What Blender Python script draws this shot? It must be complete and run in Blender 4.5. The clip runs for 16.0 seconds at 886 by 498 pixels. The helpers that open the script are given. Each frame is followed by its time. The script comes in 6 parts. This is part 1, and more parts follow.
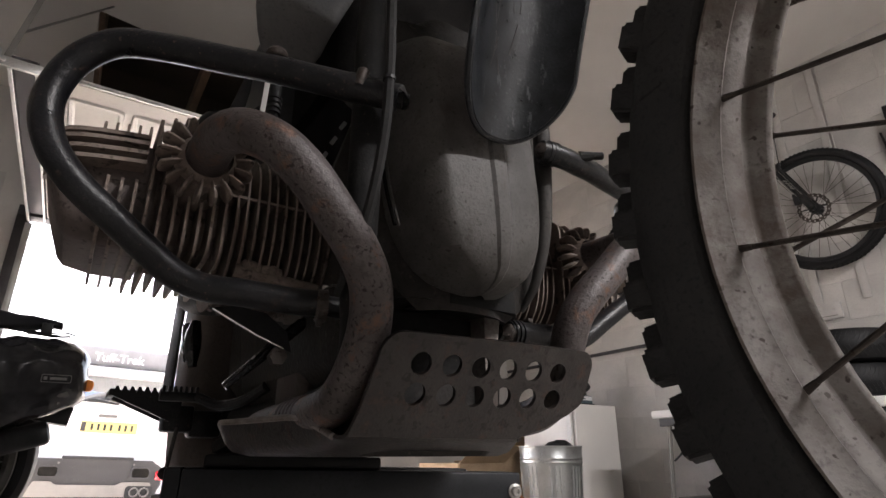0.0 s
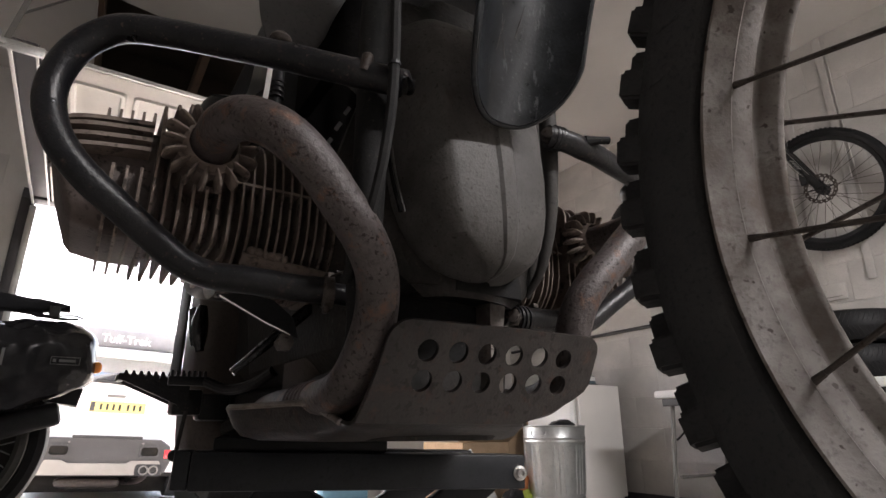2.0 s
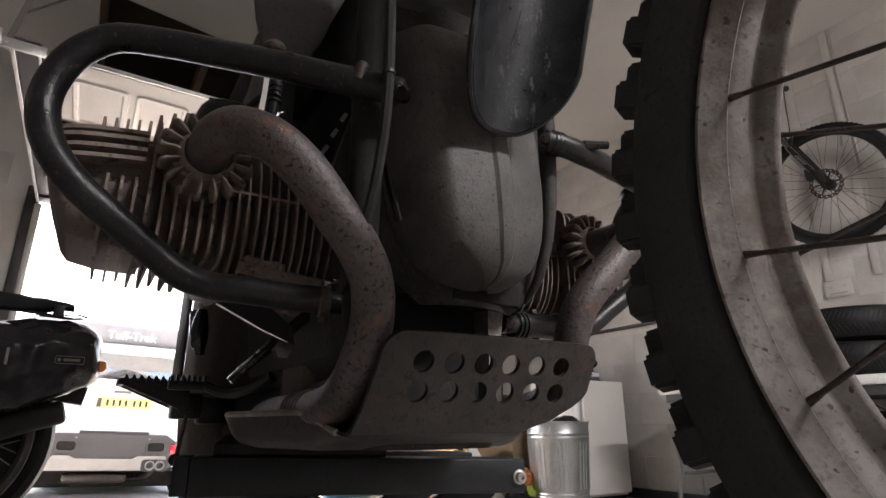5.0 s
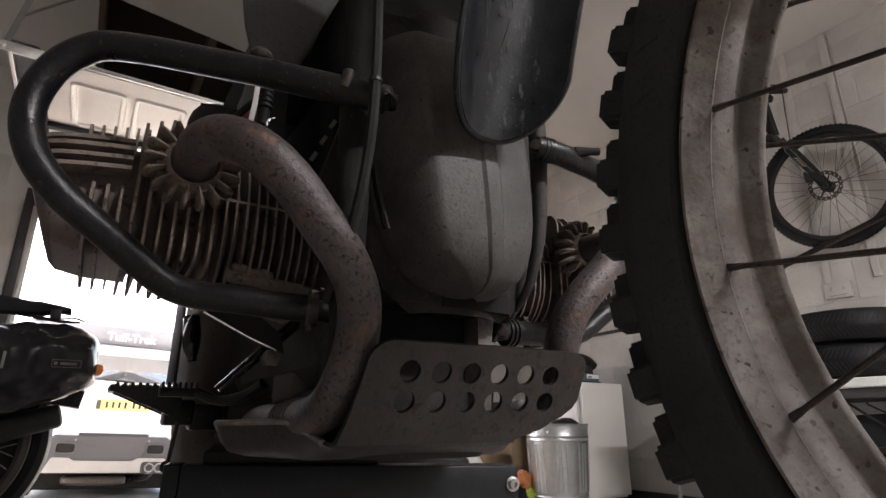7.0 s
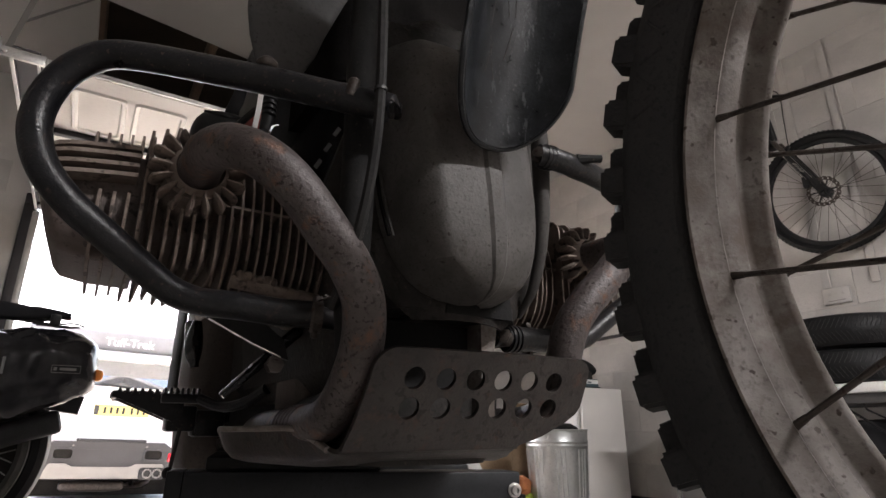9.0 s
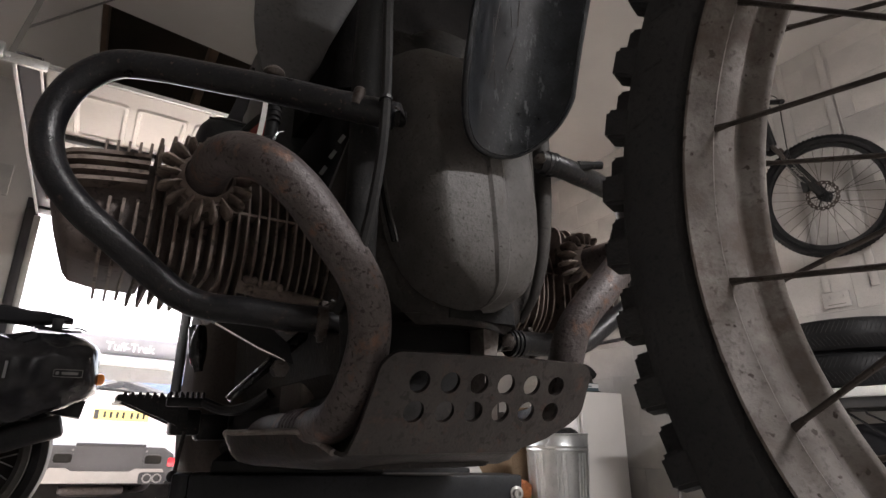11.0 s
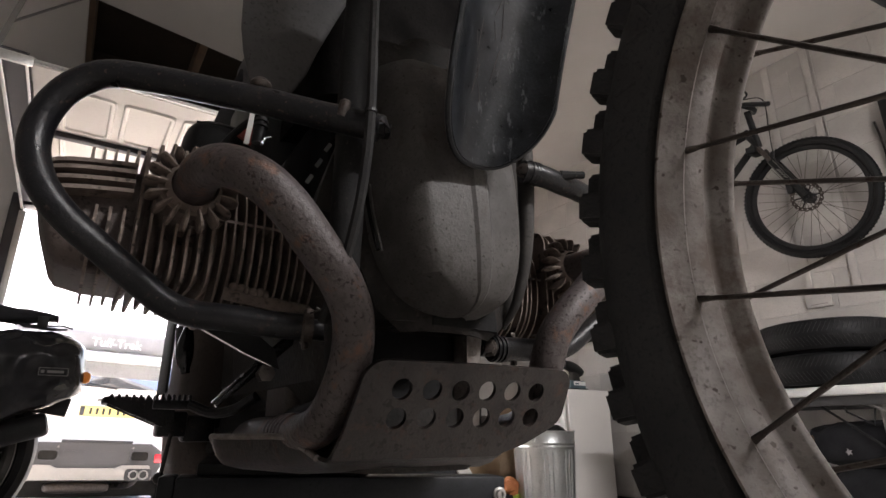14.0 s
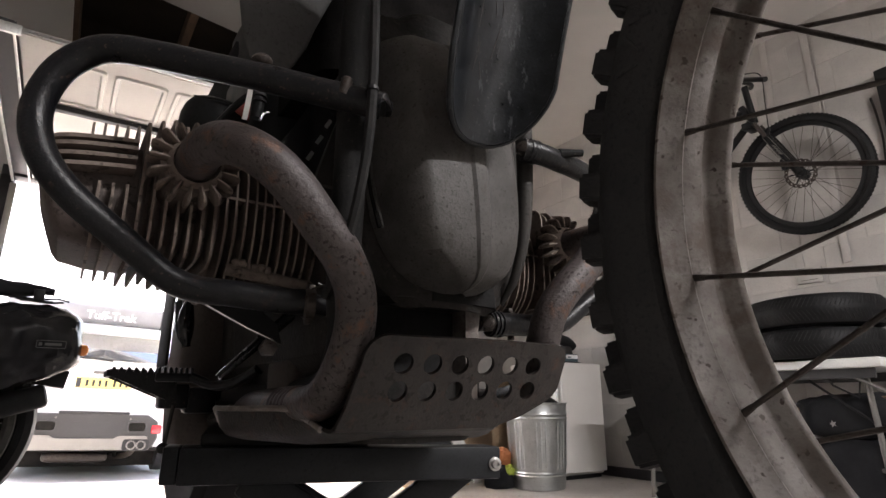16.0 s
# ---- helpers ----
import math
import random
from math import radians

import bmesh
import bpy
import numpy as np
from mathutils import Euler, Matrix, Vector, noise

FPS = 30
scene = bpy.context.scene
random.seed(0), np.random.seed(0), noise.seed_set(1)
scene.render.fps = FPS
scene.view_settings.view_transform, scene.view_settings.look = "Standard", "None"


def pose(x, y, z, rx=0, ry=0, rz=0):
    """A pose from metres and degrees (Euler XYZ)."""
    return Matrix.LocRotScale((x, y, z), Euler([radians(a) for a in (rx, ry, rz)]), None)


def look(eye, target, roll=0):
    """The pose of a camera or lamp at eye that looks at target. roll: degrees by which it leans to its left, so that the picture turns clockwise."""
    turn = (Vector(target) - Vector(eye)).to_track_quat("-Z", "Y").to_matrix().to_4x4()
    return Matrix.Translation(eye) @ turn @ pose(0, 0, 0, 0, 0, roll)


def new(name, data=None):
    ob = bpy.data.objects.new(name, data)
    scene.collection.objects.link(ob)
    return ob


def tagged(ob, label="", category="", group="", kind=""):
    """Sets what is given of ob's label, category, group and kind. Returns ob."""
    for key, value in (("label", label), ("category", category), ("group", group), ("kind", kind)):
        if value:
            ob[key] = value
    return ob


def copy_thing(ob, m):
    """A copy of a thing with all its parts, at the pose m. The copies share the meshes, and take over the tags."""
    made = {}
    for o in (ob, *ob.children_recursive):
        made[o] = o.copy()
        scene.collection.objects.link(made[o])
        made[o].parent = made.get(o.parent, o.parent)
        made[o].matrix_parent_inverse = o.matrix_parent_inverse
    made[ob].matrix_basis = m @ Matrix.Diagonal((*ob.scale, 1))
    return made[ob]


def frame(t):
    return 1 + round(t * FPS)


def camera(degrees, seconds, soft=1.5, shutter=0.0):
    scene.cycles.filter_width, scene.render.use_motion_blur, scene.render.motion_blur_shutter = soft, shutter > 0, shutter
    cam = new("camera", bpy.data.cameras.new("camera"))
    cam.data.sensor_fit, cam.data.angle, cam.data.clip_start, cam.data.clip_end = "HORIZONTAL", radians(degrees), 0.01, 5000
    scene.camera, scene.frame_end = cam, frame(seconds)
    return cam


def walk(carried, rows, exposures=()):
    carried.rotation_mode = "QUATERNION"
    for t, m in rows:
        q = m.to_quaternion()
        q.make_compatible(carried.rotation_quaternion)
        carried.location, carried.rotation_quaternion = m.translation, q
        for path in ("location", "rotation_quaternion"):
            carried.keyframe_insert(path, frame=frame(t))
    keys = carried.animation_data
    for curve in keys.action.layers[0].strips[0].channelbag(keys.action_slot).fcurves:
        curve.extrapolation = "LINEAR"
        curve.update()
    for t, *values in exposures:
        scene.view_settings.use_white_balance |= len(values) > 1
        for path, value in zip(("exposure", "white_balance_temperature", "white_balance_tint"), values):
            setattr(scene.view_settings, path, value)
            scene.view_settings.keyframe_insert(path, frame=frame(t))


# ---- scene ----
cam = camera(77.0, 16.0)
METRES, EYE, TILT, LEAN, TURN = 0.117, 0.50, 20.0, 0.0, -33.1
ROWS = [
    (0.0, 0.0, 0.0, 0.0, 0.0, 0.0, -0.0),
    (0.5, -0.0068, -0.0059, 0.0218, 0.09, -0.09, 0.03),
    (1.0, -0.0073, 0.0027, 0.0303, 0.18, -1.37, 0.07),
    (1.5, -0.0115, 0.0085, 0.0346, 0.28, -1.49, 0.11),
    (2.0, -0.0179, 0.0074, 0.0449, 0.36, -1.97, 0.16),
    (2.5, -0.0445, -0.0039, 0.0502, 0.5, -2.3, 0.2),
    (3.0, -0.0246, 0.0012, 0.0767, 0.62, -2.34, 0.26),
    (3.5, 0.0121, 0.0131, 0.1033, 0.68, -2.35, 0.32),
    (4.0, 0.0096, 0.0091, 0.1136, 0.73, -2.42, 0.32),
    (6.5, 0.1206, 0.0696, 0.1951, 0.85, -2.54, 0.41),
    (7.0, 0.1329, 0.0634, 0.1975, 0.85, -2.38, 0.4),
    (7.5, 0.1422, 0.062, 0.1986, 0.82, -2.24, 0.4),
    (8.0, 0.1375, 0.0553, 0.207, 0.77, -2.11, 0.39),
    (8.5, 0.1131, 0.0464, 0.2093, 0.74, -2.01, 0.39),
    (9.0, 0.0946, 0.0376, 0.2146, 0.72, -1.88, 0.38),
    (11.5, 0.0801, -0.0554, 0.2381, 0.7, -1.45, 0.4),
    (12.0, 0.1326, -0.0569, 0.2874, 0.72, -1.47, 0.43),
    (12.5, 0.1911, -0.0443, 0.3792, 0.6, -1.41, 0.37),
    (13.0, 0.1212, -0.1326, 0.3327, 0.22, -1.23, 0.21),
    (13.5, 0.1119, -0.1213, 0.3317, -0.08, -1.77, 0.09),
    (14.0, 0.1179, -0.1135, 0.3321, -0.31, -1.86, 0.01),
    (14.5, 0.1438, -0.1072, 0.3609, -0.47, -1.89, -0.08),
    (15.0, 0.1022, -0.1746, 0.3621, -0.73, -2.06, -0.2),
    (15.5, 0.0862, -0.1683, 0.3542, -0.83, -3.89, -0.26),
    (16.0, 0.0691, -0.175, 0.3604, -0.9, -4.52, -0.29),
]
STOPS, KELVIN, TINT = 3.0, 6450, 14
walk(cam, [(t, pose(0, 0, EYE, TILT, LEAN, TURN) @ pose(METRES * x, METRES * y, METRES * z, 90 + pitch, roll, yaw)) for t, x, y, z, yaw, pitch, roll in ROWS],
     [(0.0, STOPS, KELVIN, TINT), (16.0, STOPS, KELVIN, TINT)])

# ---- world, sun, lamps ----
world = bpy.data.worlds.new("overcast_sky")
scene.world = world
world.use_nodes = True
wn = world.node_tree.nodes
sky = wn.new("ShaderNodeTexSky")
sky.sky_type, sky.sun_disc = "NISHITA", False
sky.sun_elevation, sky.sun_rotation = radians(59), radians(341)
world.node_tree.links.new(sky.outputs[0], wn["Background"].inputs[0])
wn["Background"].inputs[1].default_value = 0.15
sky.dust_density, sky.ozone_density, sky.air_density = 6.0, 0.3, 1.0

sun = new("sun", bpy.data.lights.new("sun", "SUN"))
sun.data.energy, sun.data.angle, sun.data.color = 2.0, radians(1.5), (1.0, 0.92, 0.82)
sun.matrix_world = look((-1.5, 9.4, 8.6), (0.0, 5.0, 0.9))

# ---- mesh tools ----
def origin_of(ob):
    while ob.parent:
        ob = ob.parent
    return ob.location


def finish(me, mat, angle=32):
    me.materials.append(mat)
    me.polygons.foreach_set("use_smooth", [True] * len(me.polygons))
    me.set_sharp_from_angle(angle=radians(angle))
    return me


def thing(name, at, label, category, group="", kind=""):
    """An Empty at a thing's base."""
    ob = new(name)
    ob.empty_display_size = 0.05
    ob.location = at
    return tagged(ob, label, category, group, kind)


def part(name, bm, mat, parent, label="", angle=32):
    """Links a bmesh, in world metres, as one mesh under a thing or a part."""
    bmesh.ops.translate(bm, verts=bm.verts, vec=-origin_of(parent))
    bmesh.ops.recalc_face_normals(bm, faces=bm.faces)
    me = bpy.data.meshes.new(name)
    bm.to_mesh(me)
    bm.free()
    ob = new(name, finish(me, mat, angle))
    ob.parent = parent
    return tagged(ob, label)


def single(name, bm, mat, label, category, group="", kind="", at=None, angle=32):
    """A thing that is one mesh."""
    if at is not None:
        bmesh.ops.translate(bm, verts=bm.verts, vec=-Vector(at))
    bmesh.ops.recalc_face_normals(bm, faces=bm.faces)
    me = bpy.data.meshes.new(name)
    bm.to_mesh(me)
    bm.free()
    ob = new(name, finish(me, mat, angle))
    if at is not None:
        ob.location = at
    return tagged(ob, label, category, group, kind)


def join(*bms):
    out = bmesh.new()
    for b in bms:
        me = bpy.data.meshes.new("tmp")
        b.to_mesh(me)
        b.free()
        out.from_mesh(me)
        bpy.data.meshes.remove(me)
    return out


def box(x0, x1, y0, y1, z0, z1, bevel=0.0, seg=2):
    bm = bmesh.new()
    bmesh.ops.create_cube(bm, size=1, matrix=Matrix.Translation(((x0 + x1) / 2, (y0 + y1) / 2, (z0 + z1) / 2))
                          @ Matrix.Diagonal((abs(x1 - x0), abs(y1 - y0), abs(z1 - z0), 1)))
    if bevel:
        bmesh.ops.bevel(bm, geom=bm.edges[:], offset=bevel, segments=seg, profile=0.5, affect="EDGES")
    return bm


def moved(bm, m):
    bmesh.ops.transform(bm, matrix=m, verts=bm.verts)
    return bm


def spline(pts, n=8, closed=False):
    """A smooth line through points."""
    p = [Vector(q) for q in pts]
    out = []
    count = len(p) if closed else len(p) - 1
    for i in range(count):
        if closed:
            a, b, c, d = p[i - 1], p[i], p[(i + 1) % len(p)], p[(i + 2) % len(p)]
        else:
            b, c = p[i], p[i + 1]
            a = p[i - 1] if i else b * 2 - c
            d = p[i + 2] if i + 2 < len(p) else c * 2 - b
        for k in range(n):
            t = k / n
            out.append(0.5 * (2 * b + (c - a) * t + (2 * a - 5 * b + 4 * c - d) * t * t + (3 * b - a - 3 * c + d) * t ** 3))
    if not closed:
        out.append(p[-1])
    return out


def tube(pts, r, seg=14, n=8, caps=True, smooth=True, closed=False, flat=1.0):
    """A round tube along a line; r a number or a function of the share of the way."""
    line = spline(pts, n, closed) if smooth else [Vector(q) for q in pts]
    bm = bmesh.new()
    rings, up = [], None
    for i, p in enumerate(line):
        if closed:
            d = (line[(i + 1) % len(line)] - line[i - 1]).normalized()
        else:
            d = (line[min(i + 1, len(line) - 1)] - line[max(i - 1, 0)]).normalized()
        if up is None:
            up = d.orthogonal().normalized()
        up = (up - d * up.dot(d)).normalized()
        side = d.cross(up)
        rad = r(i / (len(line) - 1)) if callable(r) else r
        rings.append([bm.verts.new(p + (up * math.cos(a) + side * math.sin(a) * flat) * rad)
                      for a in (2 * math.pi * k / seg for k in range(seg))])
    pairs = list(zip(rings, rings[1:])) + ([(rings[-1], rings[0])] if closed else [])
    for a, b in pairs:
        for k in range(seg):
            bm.faces.new((a[k], a[(k + 1) % seg], b[(k + 1) % seg], b[k]))
    if caps and not closed:
        bm.faces.new(rings[0][::-1])
        bm.faces.new(rings[-1])
    return bm


def rod(a, b, r, seg=12):
    return tube([a, b], r, seg, smooth=False)


def lathe(profile, at, axis=(0, 0, 1), seg=48, closed=False):
    """Turns (radius, height) round an axis through at."""
    bm = bmesh.new()
    m = Matrix.Translation(at) @ Vector(axis).to_track_quat("Z", "Y").to_matrix().to_4x4()
    rings = []
    for r, h in profile:
        if r < 1e-6:
            rings.append([bm.verts.new(m @ Vector((0, 0, h)))] * seg)
        else:
            rings.append([bm.verts.new(m @ Vector((r * math.cos(2 * math.pi * k / seg), r * math.sin(2 * math.pi * k / seg), h))) for k in range(seg)])
    pairs = list(zip(rings, rings[1:])) + ([(rings[-1], rings[0])] if closed else [])
    for a, b in pairs:
        for k in range(seg):
            f = [a[k], a[(k + 1) % seg], b[(k + 1) % seg], b[k]]
            f = [v for i, v in enumerate(f) if v not in f[:i]]
            if len(f) > 2:
                bm.faces.new(f)
    return bm


def prism(outline, holes, m, thick, bevel=0.0):
    """A plate with the outline and round-trip holes (lists of (u, v)), in the plane of m, thick along its z."""
    bm = bmesh.new()
    edges = []
    for loop in (outline, *holes):
        vs = [bm.verts.new((u, v, 0)) for u, v in loop]
        edges += [bm.edges.new((vs[i - 1], vs[i])) for i in range(len(vs))]
    bmesh.ops.triangle_fill(bm, use_beauty=True, edges=edges)
    bmesh.ops.recalc_face_normals(bm, faces=bm.faces)
    got = bmesh.ops.extrude_face_region(bm, geom=bm.faces[:])
    bmesh.ops.translate(bm, verts=[g for g in got["geom"] if isinstance(g, bmesh.types.BMVert)], vec=(0, 0, thick))
    return moved(bm, m)


def sheet(rows, thick=0.0):
    """A skin through rows of points, given a thickness."""
    bm = bmesh.new()
    grid = [[bm.verts.new(p) for p in row] for row in rows]
    for a, b in zip(grid, grid[1:]):
        for k in range(len(a) - 1):
            bm.faces.new((a[k], a[k + 1], b[k + 1], b[k]))
    bmesh.ops.recalc_face_normals(bm, faces=bm.faces)
    if thick:
        bmesh.ops.solidify(bm, geom=bm.faces[:], thickness=thick)
    return bm


def loft(rings, caps=True):
    bm = bmesh.new()
    vs = [[bm.verts.new(p) for p in ring] for ring in rings]
    n = len(vs[0])
    for a, b in zip(vs, vs[1:]):
        for k in range(n):
            bm.faces.new((a[k], a[(k + 1) % n], b[(k + 1) % n], b[k]))
    if caps:
        bm.faces.new(vs[0][::-1])
        bm.faces.new(vs[-1])
    return bm


def rounded(w, h, r, n=5, cx=0.0, cy=0.0):
    """The outline of a rectangle with round corners."""
    out = []
    for sx, sy, a0 in ((1, 1, 0), (-1, 1, 90), (-1, -1, 180), (1, -1, 270)):
        for k in range(n + 1):
            a = radians(a0 + 90 * k / n)
            out.append((cx + sx * (w / 2 - r) + r * math.cos(a), cy + sy * (h / 2 - r) + r * math.sin(a)))
    return out


def superellipsoid(c, rx, ry, rz, e=0.6, nu=32, nv=18):
    f = lambda v, p: math.copysign(abs(v) ** p, v)
    rings = []
    for i in range(1, nv):
        v = -math.pi / 2 + math.pi * i / nv
        rings.append([(c[0] + rx * f(math.cos(v), e) * f(math.cos(u), e), c[1] + ry * f(math.cos(v), e) * f(math.sin(u), e), c[2] + rz * f(math.sin(v), e))
                      for u in (2 * math.pi * k / nu for k in range(nu))])
    return loft(rings)


def ring(r, n=24, cx=0.0, cy=0.0):
    return [(cx + r * math.cos(2 * math.pi * k / n), cy + r * math.sin(2 * math.pi * k / n)) for k in range(n)]


def mirror_x(bm, x0):
    for v in bm.verts:
        v.co.x = 2 * x0 - v.co.x
    return bm


def letters(text, size, mat, name, parent, m, depth=0.001):
    """Raised lettering as a mesh."""
    cu = bpy.data.curves.new("tmp", "FONT")
    cu.body, cu.size, cu.extrude, cu.offset, cu.align_x, cu.align_y = text, size, depth, 0.024 * size, "CENTER", "CENTER"
    ob = bpy.data.objects.new("tmp", cu)
    scene.collection.objects.link(ob)
    me = bpy.data.meshes.new_from_object(ob.evaluated_get(bpy.context.evaluated_depsgraph_get()))
    bpy.data.objects.remove(ob)
    bm = bmesh.new()
    bm.from_mesh(me)
    bpy.data.meshes.remove(me)
    return part(name, moved(bm, m), mat, parent)


# ---- materials ----
def material(name, a, b, rough=0.6, metal=0.0, scale=12.0, fine=180.0, bump=0.15, spots=None, spot_scale=90.0, spot_at=0.66, coat=0.0, rough_var=0.12, stretch=None, spec=0.5, streak=None, streak_map=(60, 60, 9), streak_at=0.56, grain=0.72, streak_w=0.16):
    """A worn surface: two colours in large stains, fine grain, specks of a third colour, and relief."""
    mat = bpy.data.materials.new(name)
    mat.use_nodes = True
    nt = mat.node_tree
    n, l = nt.nodes, nt.links
    bs = n["Principled BSDF"]
    tc = n.new("ShaderNodeTexCoord")
    co = tc.outputs["Object"]
    if stretch:
        mp = n.new("ShaderNodeMapping")
        mp.inputs["Scale"].default_value = stretch
        l.new(co, mp.inputs[0])
        co = mp.outputs[0]

    def nz(sc, detail=5.0, rgh=0.6):
        t = n.new("ShaderNodeTexNoise")
        t.inputs["Scale"].default_value, t.inputs["Detail"].default_value, t.inputs["Roughness"].default_value = sc, detail, rgh
        l.new(co, t.inputs["Vector"])
        return t.outputs["Fac"]

    def ramp(fac, p0, p1):
        r = n.new("ShaderNodeMapRange")
        r.inputs["From Min"].default_value, r.inputs["From Max"].default_value = p0, p1
        l.new(fac, r.inputs["Value"])
        return r.outputs[0]

    def mix(fac, c0, c1):
        m = n.new("ShaderNodeMix")
        m.data_type = "RGBA"
        l.new(fac, m.inputs[0])
        for sock, c in ((m.inputs[6], c0), (m.inputs[7], c1)):
            if isinstance(c, tuple):
                sock.default_value = (*c, 1)
            else:
                l.new(c, sock)
        return m.outputs[2]

    big = nz(scale)
    small = nz(fine, 3.0)
    col = mix(ramp(big, 0.35, 0.65), a, b)
    dark = tuple(v * grain for v in a)
    col = mix(ramp(small, 0.52, 0.75), col, dark)
    if spots:
        col = mix(ramp(nz(spot_scale, 2.0), spot_at, spot_at + 0.05), col, spots)
    if streak:
        mp2 = n.new("ShaderNodeMapping")
        mp2.inputs["Scale"].default_value = streak_map
        l.new(tc.outputs["Object"], mp2.inputs[0])
        t2 = n.new("ShaderNodeTexNoise")
        t2.inputs["Scale"].default_value, t2.inputs["Detail"].default_value, t2.inputs["Roughness"].default_value = 1.0, 6.0, 0.7
        l.new(mp2.outputs[0], t2.inputs["Vector"])
        col = mix(ramp(t2.outputs["Fac"], streak_at, streak_at + streak_w), col, streak)
    l.new(col, bs.inputs["Base Color"])
    rr = n.new("ShaderNodeMapRange")
    rr.inputs["To Min"].default_value, rr.inputs["To Max"].default_value = max(0.03, rough - rough_var), min(1.0, rough + rough_var)
    l.new(big, rr.inputs["Value"])
    l.new(rr.outputs[0], bs.inputs["Roughness"])
    bs.inputs["Metallic"].default_value = metal
    bs.inputs["Coat Weight"].default_value = coat
    bs.inputs["Specular IOR Level"].default_value = spec
    if bump:
        bp = n.new("ShaderNodeBump")
        bp.inputs["Strength"].default_value, bp.inputs["Distance"].default_value = bump, 0.002
        l.new(small, bp.inputs["Height"])
        l.new(bp.outputs[0], bs.inputs["Normal"])
    return mat


def plain(name, col, rough=0.5, metal=0.0, emit=0.0, coat=0.0):
    mat = bpy.data.materials.new(name)
    mat.use_nodes = True
    bs = mat.node_tree.nodes["Principled BSDF"]
    bs.inputs["Base Color"].default_value = (*col, 1)
    bs.inputs["Roughness"].default_value, bs.inputs["Metallic"].default_value = rough, metal
    bs.inputs["Coat Weight"].default_value = coat
    if emit:
        bs.inputs["Emission Color"].default_value, bs.inputs["Emission Strength"].default_value = (*col, 1), emit
    return mat


BLACK_PAINT = material("worn_black_paint", (0.0060, 0.0061, 0.0075), (0.012, 0.0117, 0.0125), 0.36, 0.0, 45, 260, 0.28, (0.05, 0.036, 0.028), 240, 0.655, spec=0.23, rough_var=0.24, streak=(0.045, 0.032, 0.026), streak_map=(60, 60, 60), streak_at=0.60)
BLACK_GLOSS = material("black_gloss_paint", (0.008, 0.008, 0.0088), (0.013, 0.0128, 0.013), 0.15, 0.0, 14, 300, 0.05, spec=0.4)
RUST_PIPE = material("rusty_header_steel", (0.039, 0.0300, 0.0280), (0.080, 0.0680, 0.0665), 0.54, 0.2, 16, 240, 0.45, (0.011, 0.0055, 0.0035), 250, 0.592, streak=(0.108, 0.054, 0.033), streak_map=(38, 38, 38), streak_at=0.545, streak_w=0.10)
FIN_ALLOY = material("dirty_fin_alloy", (0.102, 0.074, 0.060), (0.178, 0.143, 0.122), 0.7, 0.15, 26, 240, 0.35, (0.034, 0.024, 0.018), 70, 0.59)
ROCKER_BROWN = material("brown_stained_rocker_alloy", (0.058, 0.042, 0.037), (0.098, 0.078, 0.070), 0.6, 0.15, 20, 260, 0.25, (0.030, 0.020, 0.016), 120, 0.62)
COVER_ALLOY = material("dusty_grey_alloy", (0.041, 0.0375, 0.0345), (0.083, 0.0785, 0.0740), 0.6, 0.15, 26, 380, 0.18, (0.020, 0.015, 0.012), 230, 0.65, streak=(0.030, 0.019, 0.014), streak_map=(50, 50, 28), streak_at=0.58)
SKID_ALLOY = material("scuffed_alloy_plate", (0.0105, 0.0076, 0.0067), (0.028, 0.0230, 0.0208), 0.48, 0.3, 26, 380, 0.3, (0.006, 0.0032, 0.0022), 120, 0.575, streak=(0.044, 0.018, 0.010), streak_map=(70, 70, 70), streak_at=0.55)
ENGINE_DARK = material("oily_dark_casting", (0.013, 0.0118, 0.011), (0.030, 0.0268, 0.0245), 0.62, 0.0, 22, 180, 0.6, (0.040, 0.033, 0.028), 150, 0.64, spec=0.2, streak=(0.040, 0.031, 0.025), streak_map=(40, 40, 25), streak_at=0.56)
RUBBER = material("dusty_tyre_rubber", (0.0205, 0.0203, 0.0215), (0.039, 0.0378, 0.0382), 0.85, 0.0, 14, 350, 0.35, spec=0.3)
RUBBER_CLEAN = material("road_tyre_rubber", (0.004, 0.004, 0.0045), (0.007, 0.007, 0.0075), 0.55, 0.0, 14, 350, 0.15, spec=0.2)
RIM_ALLOY = material("oxidised_rim_alloy", (0.094, 0.077, 0.066), (0.225, 0.206, 0.192), 0.55, 0.12, 30, 240, 0.20, (0.035, 0.022, 0.016), 150, 0.645, rough_var=0.10, streak=(0.085, 0.064, 0.052), streak_map=(26, 26, 26), streak_at=0.50, grain=0.72)
SPOKE_STEEL = material("rusted_spoke_steel", (0.036, 0.029, 0.025), (0.075, 0.062, 0.054), 0.5, 0.5, 60, 400, 0.3, (0.03, 0.016, 0.010), 200, 0.6)
MUD_PLASTIC = material("muddy_grey_black_plastic", (0.0028, 0.0034, 0.0044), (0.0115, 0.0132, 0.0160), 0.36, 0.0, 55, 330, 0.10, (0.030, 0.031, 0.033), 210, 0.66, spec=0.34, rough_var=0.25, streak=(0.050, 0.052, 0.056), streak_map=(120, 80, 40), streak_at=0.60, streak_w=0.05)
TANK_GREY = material("stained_grey_tank_plastic", (0.046, 0.045, 0.045), (0.072, 0.0705, 0.0695), 0.6, 0.0, 10, 260, 0.12, (0.022, 0.02, 0.019), 190, 0.66, spec=0.3)
CHROME = material("dull_chrome", (0.55, 0.55, 0.55), (0.65, 0.65, 0.64), 0.25, 1.0, 40, 300, 0.05)
